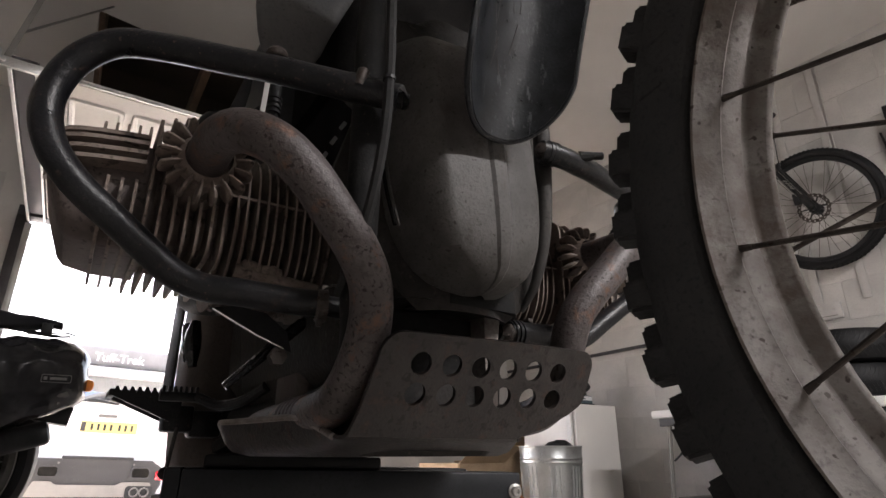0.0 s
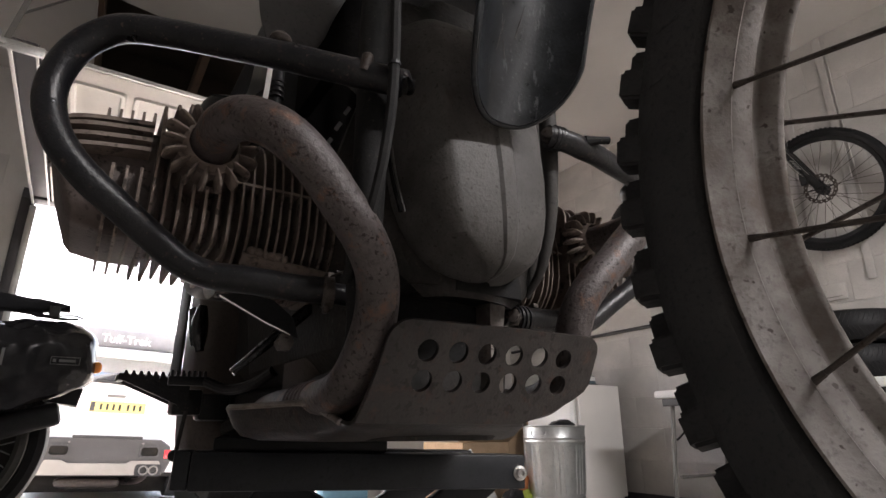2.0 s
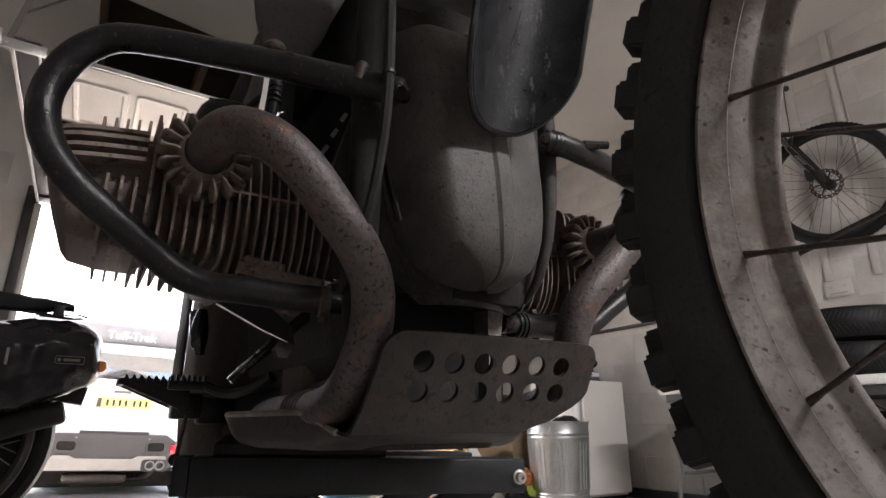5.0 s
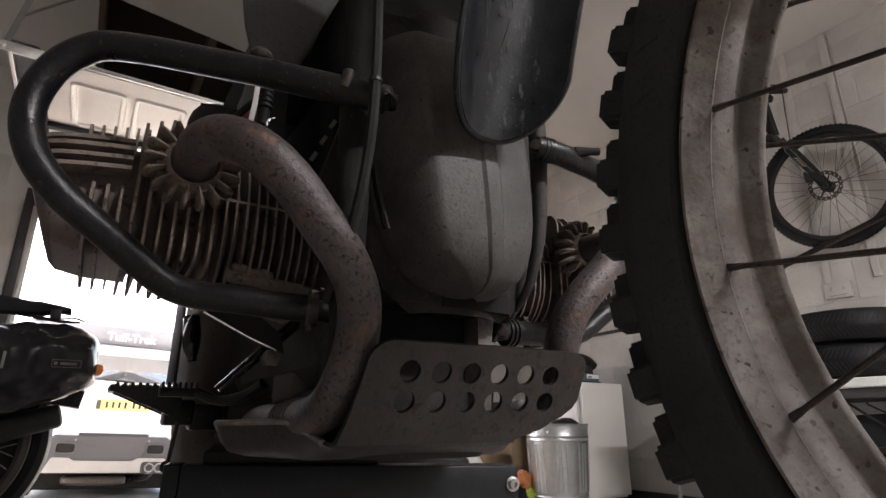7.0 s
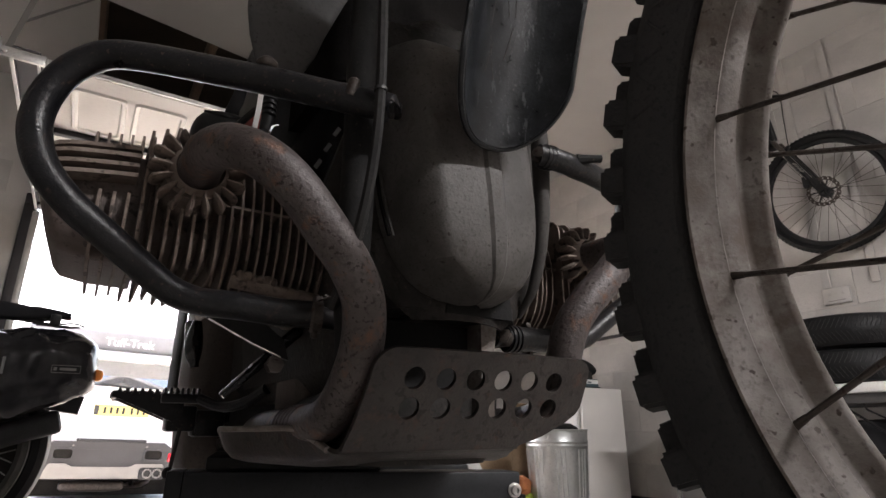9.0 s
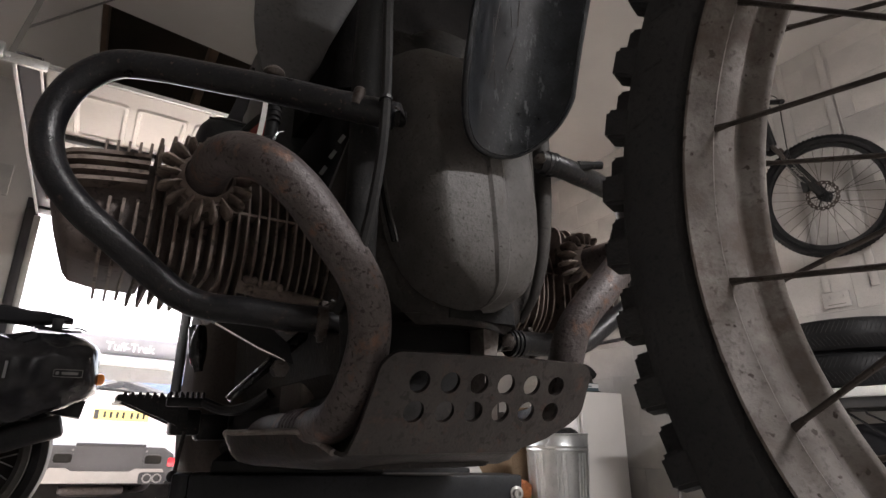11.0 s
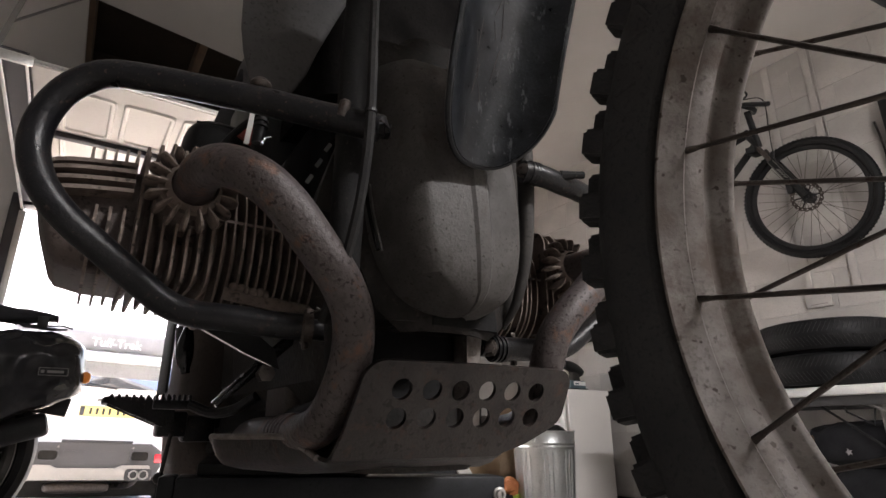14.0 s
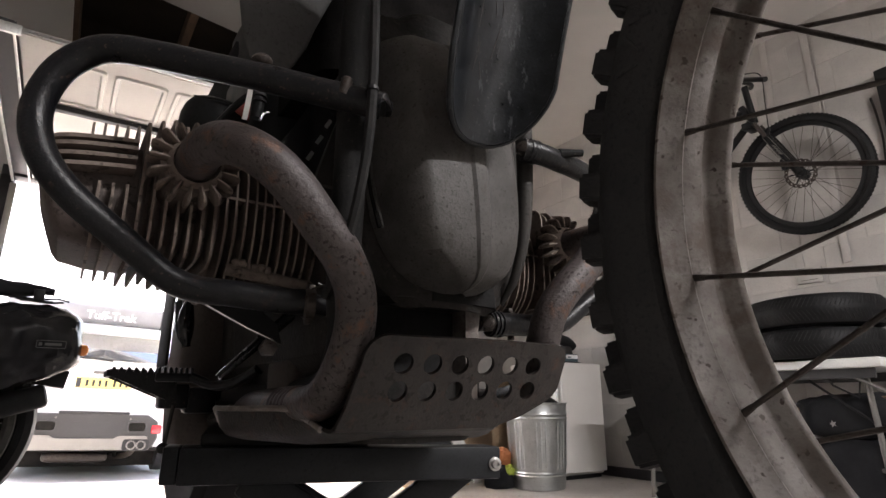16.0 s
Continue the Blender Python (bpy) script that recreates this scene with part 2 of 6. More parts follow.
BOLT_STEEL = material("zinc_bolt_steel", (0.35, 0.34, 0.33), (0.5, 0.49, 0.47), 0.35, 0.9, 60, 300, 0.1)
GALV = material("galvanised_steel", (0.42, 0.438, 0.436), (0.52, 0.538, 0.536), 0.38, 0.9, 6, 60, 0.015, grain=0.92)
LIFT_BLACK = material("satin_black_lift_paint", (0.011, 0.0118, 0.0135), (0.017, 0.018, 0.020), 0.42, 0.0, 16, 240, 0.08, (0.016, 0.016, 0.016), 200, 0.74, spec=0.18)
WALL_PAINT = material("white_masonry_paint", (0.36, 0.345, 0.328), (0.47, 0.452, 0.43), 0.85, 0.0, 2.4, 200, 0.6, (0.26, 0.235, 0.21), 30, 0.74, grain=0.88)
GREY_MASONRY = material("grey_masonry", (0.22, 0.208, 0.198), (0.30, 0.286, 0.272), 0.9, 0.0, 2.4, 160, 0.5)
CEIL_PAINT = material("white_ceiling_board", (0.47, 0.455, 0.436), (0.54, 0.523, 0.50), 0.9, 0.0, 1.2, 300, 0.08, grain=0.93)
FLOOR_MAT = material("dusty_concrete_floor", (0.30, 0.275, 0.25), (0.40, 0.375, 0.345), 0.55, 0.0, 2.2, 60, 0.25, (0.18, 0.155, 0.13), 14, 0.66)
DOOR_WHITE = material("white_steel_door", (0.68, 0.655, 0.615), (0.73, 0.705, 0.665), 0.5, 0.0, 3, 60, 0.01, grain=0.97)
DOOR_FRAME = material("dark_door_frame", (0.02, 0.018, 0.022), (0.03, 0.028, 0.032), 0.5, 0.0, 10, 120, 0.1)
TRACK_STEEL = material("galvanised_door_track", (0.45, 0.45, 0.44), (0.58, 0.58, 0.56), 0.4, 0.8, 12, 150, 0.08)
TIMBER = material("old_brown_timber", (0.10, 0.062, 0.038), (0.16, 0.10, 0.062), 0.8, 0.0, 6, 90, 0.4, stretch=(1, 1, 8))
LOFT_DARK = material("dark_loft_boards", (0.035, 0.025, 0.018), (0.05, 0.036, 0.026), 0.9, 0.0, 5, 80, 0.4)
WHITE_GOODS = material("white_appliance_enamel", (0.66, 0.64, 0.615), (0.72, 0.70, 0.67), 0.35, 0.0, 3, 150, 0.02, grain=0.95)
TABLE_WHITE = material("white_table_plastic", (0.62, 0.62, 0.61), (0.68, 0.68, 0.66), 0.5, 0.0, 6, 200, 0.08)
CARDBOARD = material("brown_cardboard", (0.30, 0.21, 0.13), (0.37, 0.265, 0.17), 0.85, 0.0, 6, 120, 0.1)
BLACK_PLASTIC = material("black_plastic", (0.010, 0.010, 0.0108), (0.017, 0.0168, 0.0172), 0.5, 0.0, 18, 240, 0.12, spec=0.22)
BAG_BLACK = material("glossy_black_bag_vinyl", (0.012, 0.0118, 0.0135), (0.020, 0.0195, 0.0215), 0.2, 0.0, 9, 34, 0.35, rough_var=0.07, spec=0.26)
CLOTH_BLACK = material("black_bag_cloth", (0.010, 0.010, 0.0115), (0.019, 0.0188, 0.0205), 0.9, 0.0, 9, 300, 0.5, spec=0.15)
CAR_WHITE = material("white_car_paint", (0.72, 0.72, 0.72), (0.75, 0.75, 0.75), 0.25, 0.0, 2, 60, 0.0, coat=0.6)
CAR_GREY = material("dark_grey_bumper_plastic", (0.030, 0.0295, 0.030), (0.042, 0.0413, 0.0415), 0.6, 0.0, 4, 200, 0.1)
CAR_SILVER = material("silver_bumper_trim", (0.14, 0.135, 0.125), (0.17, 0.163, 0.152), 0.45, 0.3, 4, 200, 0.05)
DULL_BLACK = material("dull_black_tank_base", (0.007, 0.0066, 0.0064), (0.013, 0.012, 0.0115), 0.95, 0.0, 18, 200, 0.3, spec=0.0)
CAR_TRIM = material("pale_silver_trim", (0.20, 0.19, 0.172), (0.24, 0.228, 0.208), 0.45, 0.2, 4, 200, 0.05)
CAR_UNDER = material("dirty_underbody", (0.012, 0.0112, 0.0104), (0.022, 0.020, 0.018), 0.9, 0.0, 8, 100, 0.3, spec=0.08)
CAR_GLASS = plain("tinted_car_glass", (0.05, 0.055, 0.06), 0.04, 0.0, coat=1.0)
CAR_GLASS.node_tree.nodes["Principled BSDF"].inputs["IOR"].default_value = 3.0
CAR_GLASS.node_tree.nodes["Principled BSDF"].inputs["Coat IOR"].default_value = 2.6
PLATE_YELLOW = plain("yellow_plate", (0.62, 0.50, 0.17), 0.35)
PLATE_BLACK = plain("plate_black", (0.012, 0.0118, 0.0118), 0.6)
RED_LENS = plain("red_lens", (0.5, 0.02, 0.03), 0.15, coat=0.5)
ORANGE_LENS = plain("orange_lens", (0.75, 0.22, 0.03), 0.2, coat=0.5)
ROOF_TILE = material("grey_roof_tile", (0.085, 0.087, 0.092), (0.125, 0.127, 0.132), 0.8, 0.0, 7, 200, 0.3)
# dark grey cloth, its colour lightened to carry the outdoor glare haze
AWNING = material("glare_lightened_awning_cloth", (0.25, 0.248, 0.250), (0.31, 0.307, 0.308), 0.8, 0.0, 7, 200, 0.3)
WHITE_PRINT = plain("white_print", (0.75, 0.75, 0.75), 0.6)
GREY_PRINT = plain("grey_print", (0.16, 0.16, 0.16), 0.6)
ORANGE_CLOTH = material("orange_cloth", (0.30, 0.10, 0.035), (0.38, 0.14, 0.05), 0.8, 0, 20, 300, 0.3)
BLUE_PLASTIC = material("blue_tool_plastic", (0.05, 0.085, 0.10), (0.07, 0.11, 0.13), 0.45, 0, 20, 300, 0.1)
DRIVE = material("pale_driveway", (0.52, 0.50, 0.47), (0.60, 0.58, 0.55), 0.9, 0.0, 1.5, 60, 0.3)
LAMP_GLOW = plain("lamp_diffuser", (1.0, 0.97, 0.92), 0.5, emit=9.0)
CABLE_GREY = material("faded_cable_sleeve", (0.009, 0.0088, 0.0088), (0.019, 0.0184, 0.0178), 0.7, 0.0, 40, 300, 0.2, spec=0.2)
CAST_GREY = material("grimy_grey_casting", (0.024, 0.022, 0.021), (0.042, 0.0385, 0.035), 0.7, 0.0, 20, 260, 0.3, spec=0.25)
SUMP_BROWN = material("brown_stained_sump", (0.040, 0.030, 0.025), (0.06, 0.047, 0.04), 0.65, 0.1, 20, 220, 0.3)
RED_PLASTIC = material("dull_red_plastic", (0.25, 0.035, 0.025), (0.30, 0.05, 0.035), 0.5, 0.0, 20, 200, 0.1)
FRAME_BLACK = material("matt_frame_black", (0.0095, 0.0094, 0.0098), (0.017, 0.0165, 0.0160), 0.7, 0.0, 26, 300, 0.2, (0.04, 0.036, 0.03), 220, 0.67, spec=0.12)
PURPLE_CARD = material("purple_carton", (0.16, 0.13, 0.30), (0.19, 0.16, 0.34), 0.6, 0, 8, 200, 0.05)
YELLOW_CARD = material("yellow_carton", (0.45, 0.32, 0.12), (0.52, 0.38, 0.16), 0.7, 0, 8, 200, 0.05)
GREEN_CLOTH = material("lime_green_cloth", (0.22, 0.28, 0.03), (0.28, 0.34, 0.05), 0.8, 0, 20, 200, 0.2)
BLUE_CLOTH = material("blue_sheet", (0.05, 0.13, 0.20), (0.07, 0.17, 0.25), 0.7, 0, 8, 200, 0.1)

# ---- the room ----
X_W, X_E, Y_S, Y_N, CEIL = -2.2, 3.60, -2.6, 4.36, 2.88
DOOR_X0, DOOR_X1, DOOR_TOP = -0.44, 1.98, 1.97
HATCH = (-0.268, 1.62, 3.20, 4.34)

def slope(y):
    return -0.2 * min(1.0, max(0.0, (y - 4.7) / 2.2))

ys = [-60, Y_S - 0.3, 0, 4.5, 4.7, 5.2, 5.8, 6.4, 6.9, 7.5, 12, 40, 120, 400]
xs = [-400, -60, -6, -2, 0, 2, 4, 6, 60, 400]
ground = single("ground", sheet([[(x, y, slope(y) - 0.02 - 0.0384 * max(-2.0, min(2.0, x - 0.40)) * min(1.0, max(0.0, (y - 4.7) / 2.2))) for x in xs] for y in ys]), DRIVE, "pale concrete driveway falling away from the garage", "ground", kind="structure")
floor = single("floor", box(X_W - 0.2, X_E + 0.2, Y_S - 0.2, Y_N + 0.22, -0.15, 0.0), FLOOR_MAT, "dusty light concrete garage floor", "floor", kind="structure")


def wall(name, x0, x1, y0, y1, z0, z1, label, mat=WALL_PAINT):
    return single(name, box(x0, x1, y0, y1, z0, z1), mat, label, "wall", kind="structure")


wall_east = wall("wall_east", X_E, X_E + 0.2, Y_S - 0.2, Y_N + 0.2, 0, CEIL, "white painted blockwork garage wall")
# West and south walls stay out of view; their grey holds down bounced light
wall_west = wall("wall_west", X_W - 0.2, X_W, Y_S - 0.2, Y_N + 0.2, 0, CEIL, "unseen garage wall, grey to cut bounced light", GREY_MASONRY)
wall_south = wall("wall_south", X_W, X_E, Y_S - 0.2, Y_S, 0, CEIL, "unseen rear garage wall, grey to cut bounced light", GREY_MASONRY)
wall_north = wall("wall_north", X_W, DOOR_X0 - 0.07, Y_N, Y_N + 0.2, 0, CEIL, "white painted block pier beside the door opening")
wall_north_b = wall("wall_north_right", DOOR_X1 + 0.07, X_E, Y_N, Y_N + 0.2, 0, CEIL, "white painted block pier beside the door opening")
wall_lintel = wall("wall_lintel", DOOR_X0 - 0.07, DOOR_X1 + 0.07, Y_N, Y_N + 0.2, DOOR_TOP + 0.07, CEIL, "white painted wall over the door opening")

hx0, hx1, hy0, hy1 = HATCH
ceiling = single("ceiling", join(box(X_W, hx0, Y_S, Y_N, CEIL, CEIL + 0.04), box(hx1, X_E, Y_S, Y_N, CEIL, CEIL + 0.04),
                                 loft([[(hx0, Y_S, z), (hx1, Y_S, z), (hx1, hy0 + 0.28, z), (hx0, hy0, z)] for z in (CEIL, CEIL + 0.04)])), CEIL_PAINT, "white boarded ceiling with an open loft bay", "ceiling", kind="structure")
LW, LE, LT = -1.3, 2.75, CEIL + 0.50
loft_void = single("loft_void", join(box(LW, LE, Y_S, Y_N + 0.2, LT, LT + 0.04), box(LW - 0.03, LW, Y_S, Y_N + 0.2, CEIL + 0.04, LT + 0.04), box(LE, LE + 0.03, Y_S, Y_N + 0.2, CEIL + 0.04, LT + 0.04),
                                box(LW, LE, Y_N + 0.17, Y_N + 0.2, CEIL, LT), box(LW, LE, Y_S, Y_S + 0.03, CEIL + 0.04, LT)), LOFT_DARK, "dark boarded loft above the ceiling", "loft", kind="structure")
RX, RZ, PITCH = 0.75, 4.95, math.tan(radians(33))
gable_wall = single("gable_wall", loft([[(x, y, z) for x, z in ((X_W - 0.2, CEIL + 0.002), (X_E + 0.2, CEIL + 0.002), (X_E + 0.2, RZ - 0.12 - (X_E + 0.2 - RX) * PITCH), (RX, RZ - 0.12), (X_W - 0.2, RZ - 0.12 - (RX - X_W + 0.2) * PITCH))] for y in (Y_N + 0.202, Y_N + 0.32)]), GREY_MASONRY, "grey rendered gable over the garage door", "wall", kind="structure")
roof = thing("garage_roof", (RX, 1.0, RZ), "grey tiled gable roof over the garage", "roof", kind="structure")
for k in (-1, 1):
    part("roof_slope", loft([[(RX, y, RZ), (RX + k * 3.35, y, RZ - 3.35 * PITCH), (RX + k * 3.35, y, RZ - 0.1 - 3.35 * PITCH), (RX, y, RZ - 0.1)] for y in (Y_S - 0.4, Y_N + 0.45)]), ROOF_TILE, roof)
joist = single("joist", box(0, 0.05, Y_S, Y_N + 0.1, 0, 0.15, 0.004), TIMBER, "old brown timber ceiling joist", "joist", "loft joists", at=(0, 0, 0))
joist.location = (hx0 - 0.02, 0, CEIL + 0.045)
for x in (0.35, 0.92, 1.5):
    copy_thing(joist, pose(x, 0, CEIL + 0.045))
trimmer = single("trimmer_beam", loft([[(hx0, hy0 - 0.045, z), (hx1, hy0 + 0.235, z), (hx1, hy0 + 0.275, z), (hx0, hy0 - 0.005, z)] for z in (CEIL + 0.045, CEIL + 0.19)]), TIMBER, "brown timber trimmer across the loft opening", "beam")

# door frame, tracks and the raised up-and-over leaf
door_frame = thing("door_frame", (DOOR_X0, Y_N, 0), "dark painted garage door frame round the opening", "door frame", kind="structure")
part("jamb", box(DOOR_X0 - 0.07, DOOR_X0, Y_N - 0.02, Y_N + 0.1, 0, DOOR_TOP, 0.004), DOOR_FRAME, door_frame)
part("jamb", box(DOOR_X1, DOOR_X1 + 0.07, Y_N - 0.02, Y_N + 0.1, 0, DOOR_TOP, 0.004), DOOR_FRAME, door_frame)
part("head", box(DOOR_X0 - 0.07, DOOR_X1 + 0.07, Y_N - 0.02, Y_N + 0.1, DOOR_TOP, DOOR_TOP + 0.07, 0.004), DOOR_FRAME, door_frame)

LEAF_Z = 1.97
garage_door = thing("garage_door", (0.77, 3.4, LEAF_Z), "raised white up-and-over garage door leaf with pressed panels", "garage door")
LY0, LY1 = 2.52, 4.33
part("leaf", box(DOOR_X0 + 0.095, DOOR_X1 - 0.095, LY0, LY1, LEAF_Z, LEAF_Z + 0.02, 0.003), DOOR_WHITE, garage_door)
part("front_rail", join(box(DOOR_X0 + 0.03, DOOR_X1 - 0.03, LY0 - 0.024, LY0 - 0.012, LEAF_Z - 0.002, LEAF_Z + 0.010, 0.002), box(DOOR_X0 + 0.03, DOOR_X1 - 0.03, LY0 - 0.030, LY0 - 0.0245, LEAF_Z + 0.004, LEAF_Z + 0.014, 0.002)), TRACK_STEEL, garage_door, "galvanised steel edge rail")
part("cross_rail", box(DOOR_X0 + 0.095, DOOR_X1 - 0.095, 3.09, 3.13, LEAF_Z - 0.03, LEAF_Z - 0.001, 0.004), DOOR_FRAME, garage_door, "dark stiffening rail")
for r0, r1 in ((2.635, 3.06), (3.16, 3.62), (3.72, 4.24)):
    for i in range(8):
        cx = -0.137 + 0.253 * i
        out = rounded(0.226, r1 - r0, 0.03, 4)
        inn = rounded(0.170, r1 - r0 - 0.056, 0.02, 4)
        rim_ = []
        for loop, z in ((out, LEAF_Z - 0.0005), (rounded(0.212, r1 - r0 - 0.014, 0.026, 4), LEAF_Z - 0.011), (rounded(0.186, r1 - r0 - 0.040, 0.024, 4), LEAF_Z - 0.011), (inn, LEAF_Z - 0.0005)):
            rim_.append([(cx + u, (r0 + r1) / 2 + v, z) for u, v in loop])
        part("pressed_panel", loft(rim_, caps=False), DOOR_WHITE, garage_door)
for k in (-1, 1):
    X = lambda d: 0.77 + k * d
    tr = thing("door_track", (X(1.20), 3.4, 1.9), "galvanised steel door track hung under the ceiling", "door track", "door tracks")
    bx = lambda d0, d1, *r: box(min(X(d0), X(d1)), max(X(d0), X(d1)), *r)
    # Channel of the steel track coloured dark so its inside looks shaded
    part("channel", join(bx(1.215, 1.218, 2.47, Y_N - 0.03, 1.932, 1.99), bx(1.13, 1.2148, 2.47, Y_N - 0.03, 1.986, 1.99), bx(1.124, 1.127, 2.47, Y_N - 0.03, 1.945, 1.99)), DOOR_FRAME, tr, "steel channel, inside coloured dark as shade")
    part("lower_lip", bx(1.204, 1.2185, 2.468, Y_N - 0.03, 1.926, 1.9315, 0.001, 1), TRACK_STEEL, tr)
    part("inner_lip", bx(1.120, 1.130, 2.468, Y_N - 0.03, 1.939, 1.9445, 0.001, 1), TRACK_STEEL, tr)
    part("end_bracket", join(bx(1.10, 1.262, 2.452, 2.466, 1.925, 1.968, 0.002), bx(1.245, 1.262, 2.42, 2.4515, 1.93, 1.985, 0.002), rod((X(1.235), 2.45, 1.945), (X(1.235), 2.436, 1.945), 0.011, 8)), TRACK_STEEL, tr)
    part("upright_channel", bx(1.185, 1.225, Y_N - 0.028, Y_N - 0.0205, 0.02, 1.92, 0.003), TRACK_STEEL, tr)
    part("hanger", loft([[(X(d + e), y + f, z) for e, f in ((-0.011, -0.002), (0.011, -0.002), (0.011, 0.002), (-0.011, 0.002))] for d, y, z in ((1.23, 2.46, 1.955), (1.19, 2.47, 2.22), (1.10, 2.50, CEIL - 0.002))]), CAR_SILVER, tr, "grey steel hanger strap")
    part("cross_hanger", tube([(X(1.205), 2.475, 2.11), (X(0.97), 3.12, CEIL - 0.003)], 0.006, 6, smooth=False), CAR_SILVER, tr)
    part("lift_cable", tube([(X(1.19), Y_N - 0.035, 1.92), (X(1.195), Y_N - 0.035, 0.05)], 0.003, 6, smooth=False), TRACK_STEEL, tr, "thin steel lifting cable")

# lamp over the work bay
LX, LY = 1.45, -2.05
ceiling_light = thing("ceiling_light", (LX, LY, CEIL), "white batten lamp under the ceiling", "ceiling light")
part("body", box(LX - 0.8, LX + 0.8, LY - 0.04, LY + 0.04, CEIL - 0.06, CEIL - 0.002, 0.006), TABLE_WHITE, ceiling_light)
part("diffuser", box(LX - 0.78, LX + 0.78, LY - 0.03, LY + 0.03, CEIL - 0.085, CEIL - 0.0605, 0.008), LAMP_GLOW, ceiling_light, "glowing opal diffuser")
lamp = new("batten_lamp", bpy.data.lights.new("batten_lamp", "AREA"))
lamp.data.shape, lamp.data.size, lamp.data.size_y, lamp.data.energy, lamp.data.color = "RECTANGLE", 1.5, 0.1, 26.0, (1.0, 0.985, 0.965)
lamp.location = (LX, LY, CEIL - 0.10)

# ---- the motorcycle ----
X0 = 0.292
moto = thing("motorcycle", (X0, 0.6, 0.45), "old muddy flat-twin trail motorcycle raised on a jack", "motorcycle")

# front wheel, leaning a little
AXLE = Vector((0.3047, -0.1183, 0.6205))
WHEEL = Matrix.Translation(AXLE) @ Euler((0, radians(-3.4), radians(-1.31))).to_matrix().to_4x4()
TY = [(0.2790, -0.0310), (0.2835, -0.0392), (0.298, -0.0445), (0.311, -0.0448), (0.3185, -0.0405), (0.3240, -0.028), (0.3275, 0.0)]
tyre_prof = TY + [(r, -h) for r, h in TY[-2::-1]] + [(0.2795, 0.02), (0.2795, -0.02)]
tyre = part("tyre", moved(lathe(tyre_prof, (0, 0, 0), (1, 0, 0), 96, closed=True), WHEEL), RUBBER, moto, "knobbly dusty black tyre")
RP = [(0.2770, -0.0335), (0.2788, -0.0352), (0.2779, -0.0374), (0.2764, -0.0372), (0.2688, -0.0246), (0.2680, -0.0238), (0.2684, -0.0222), (0.2674, -0.0208), (0.2634, -0.0118), (0.2636, -0.0106), (0.2662, -0.0092), (0.2666, -0.0070), (0.2664, -0.0020), (0.2650, -0.0006), (0.2572, 0.0026), (0.2556, 0.0042), (0.2553, 0.0060), (0.2556, 0.0080), (0.2600, 0.0120), (0.2680, 0.0230), (0.2764, 0.0372), (0.2788, 0.0352), (0.2770, 0.0335)]
rim_prof = RP + [(0.2725, 0.026), (0.270, 0.012), (0.270, -0.006), (0.2725, -0.026)]
rim = part("rim", moved(lathe(rim_prof, (0, 0, 0), (1, 0, 0), 128, closed=True), WHEEL), RIM_ALLOY, moto, "oxidised aluminium rim", angle=48)


def piece_mesh(name, bm, mat):
    bmesh.ops.recalc_face_normals(bm, faces=bm.faces)
    me = bpy.data.meshes.new(name)
    bm.to_mesh(me)
    bm.free()
    return finish(me, mat)


def knob_bm(w0, w1, depth, length, top=0.86):
    """A tread block: along x from w0 to w1, up z, long in y."""
    bm = bmesh.new()
    lo = [bm.verts.new(p) for p in ((w0, -length / 2, -0.008), (w1, -length / 2, -0.008), (w1, length / 2, -0.008), (w0, length / 2, -0.008))]
    c = (w0 + w1) / 2
    hi = [bm.verts.new((c + (v.co.x - c) * top, v.co.y * top, depth)) for v in lo]
    bm.faces.new(hi)
    for k in range(4):
        bm.faces.new((lo[k], lo[(k + 1) % 4], hi[(k + 1) % 4], hi[k]))
    bmesh.ops.bevel(bm, geom=[e for e in bm.edges if any(v in hi for v in e.verts)], offset=min(0.0022, depth * 0.2), segments=2, affect="EDGES")
    return bm


mid_knob = piece_mesh("knob", knob_bm(-0.0150, 0.0150, 0.0140, 0.0200, 0.90), RUBBER)
side_knob = piece_mesh("knob", knob_bm(-0.0148, 0.0148, 0.0152, 0.0205, 0.90), RUBBER)
o = origin_of(moto)
NK = 48
for i in range(NK):
    for row, h, r, turn, off in ((side_knob, -0.0290, 0.3225, -30, 9.7), (mid_knob, -0.0165, 0.3265, -19, 12.6), (mid_knob, 0.0165, 0.3265, 19, 8.8), (side_knob, 0.0290, 0.3225, 30, 13.5)):
        a = radians(off + 7.5 * i - 90 + 0.25 * math.sin(i * 2.3))
        ob = new("knob", row)
        ob.parent = tyre
        ob.matrix_basis = Matrix.Translation(-o) @ WHEEL @ Matrix.Rotation(a, 4, "X") @ Matrix.Translation((h, 0, r)) @ Matrix.Rotation(radians(turn), 4, "Y")
# raised maker's marks on the sidewall, as plain slanted bars
for i in range(10):
    a = radians(17 + 3.1 * i)
    bar = moved(box(-0.0008, 0.0008, -0.0011, 0.0011, -0.008, 0.008, 0.0004, 1), WHEEL @ Matrix.Rotation(a - math.pi / 2, 4, "X") @ Matrix.Translation((-0.0452, 0, 0.301)) @ Matrix.Rotation(radians(-8), 4, "Y") @ Matrix.Rotation(radians(32 if i % 2 else -32), 4, "X"))
    part("raised_bar", bar, RUBBER, tyre)

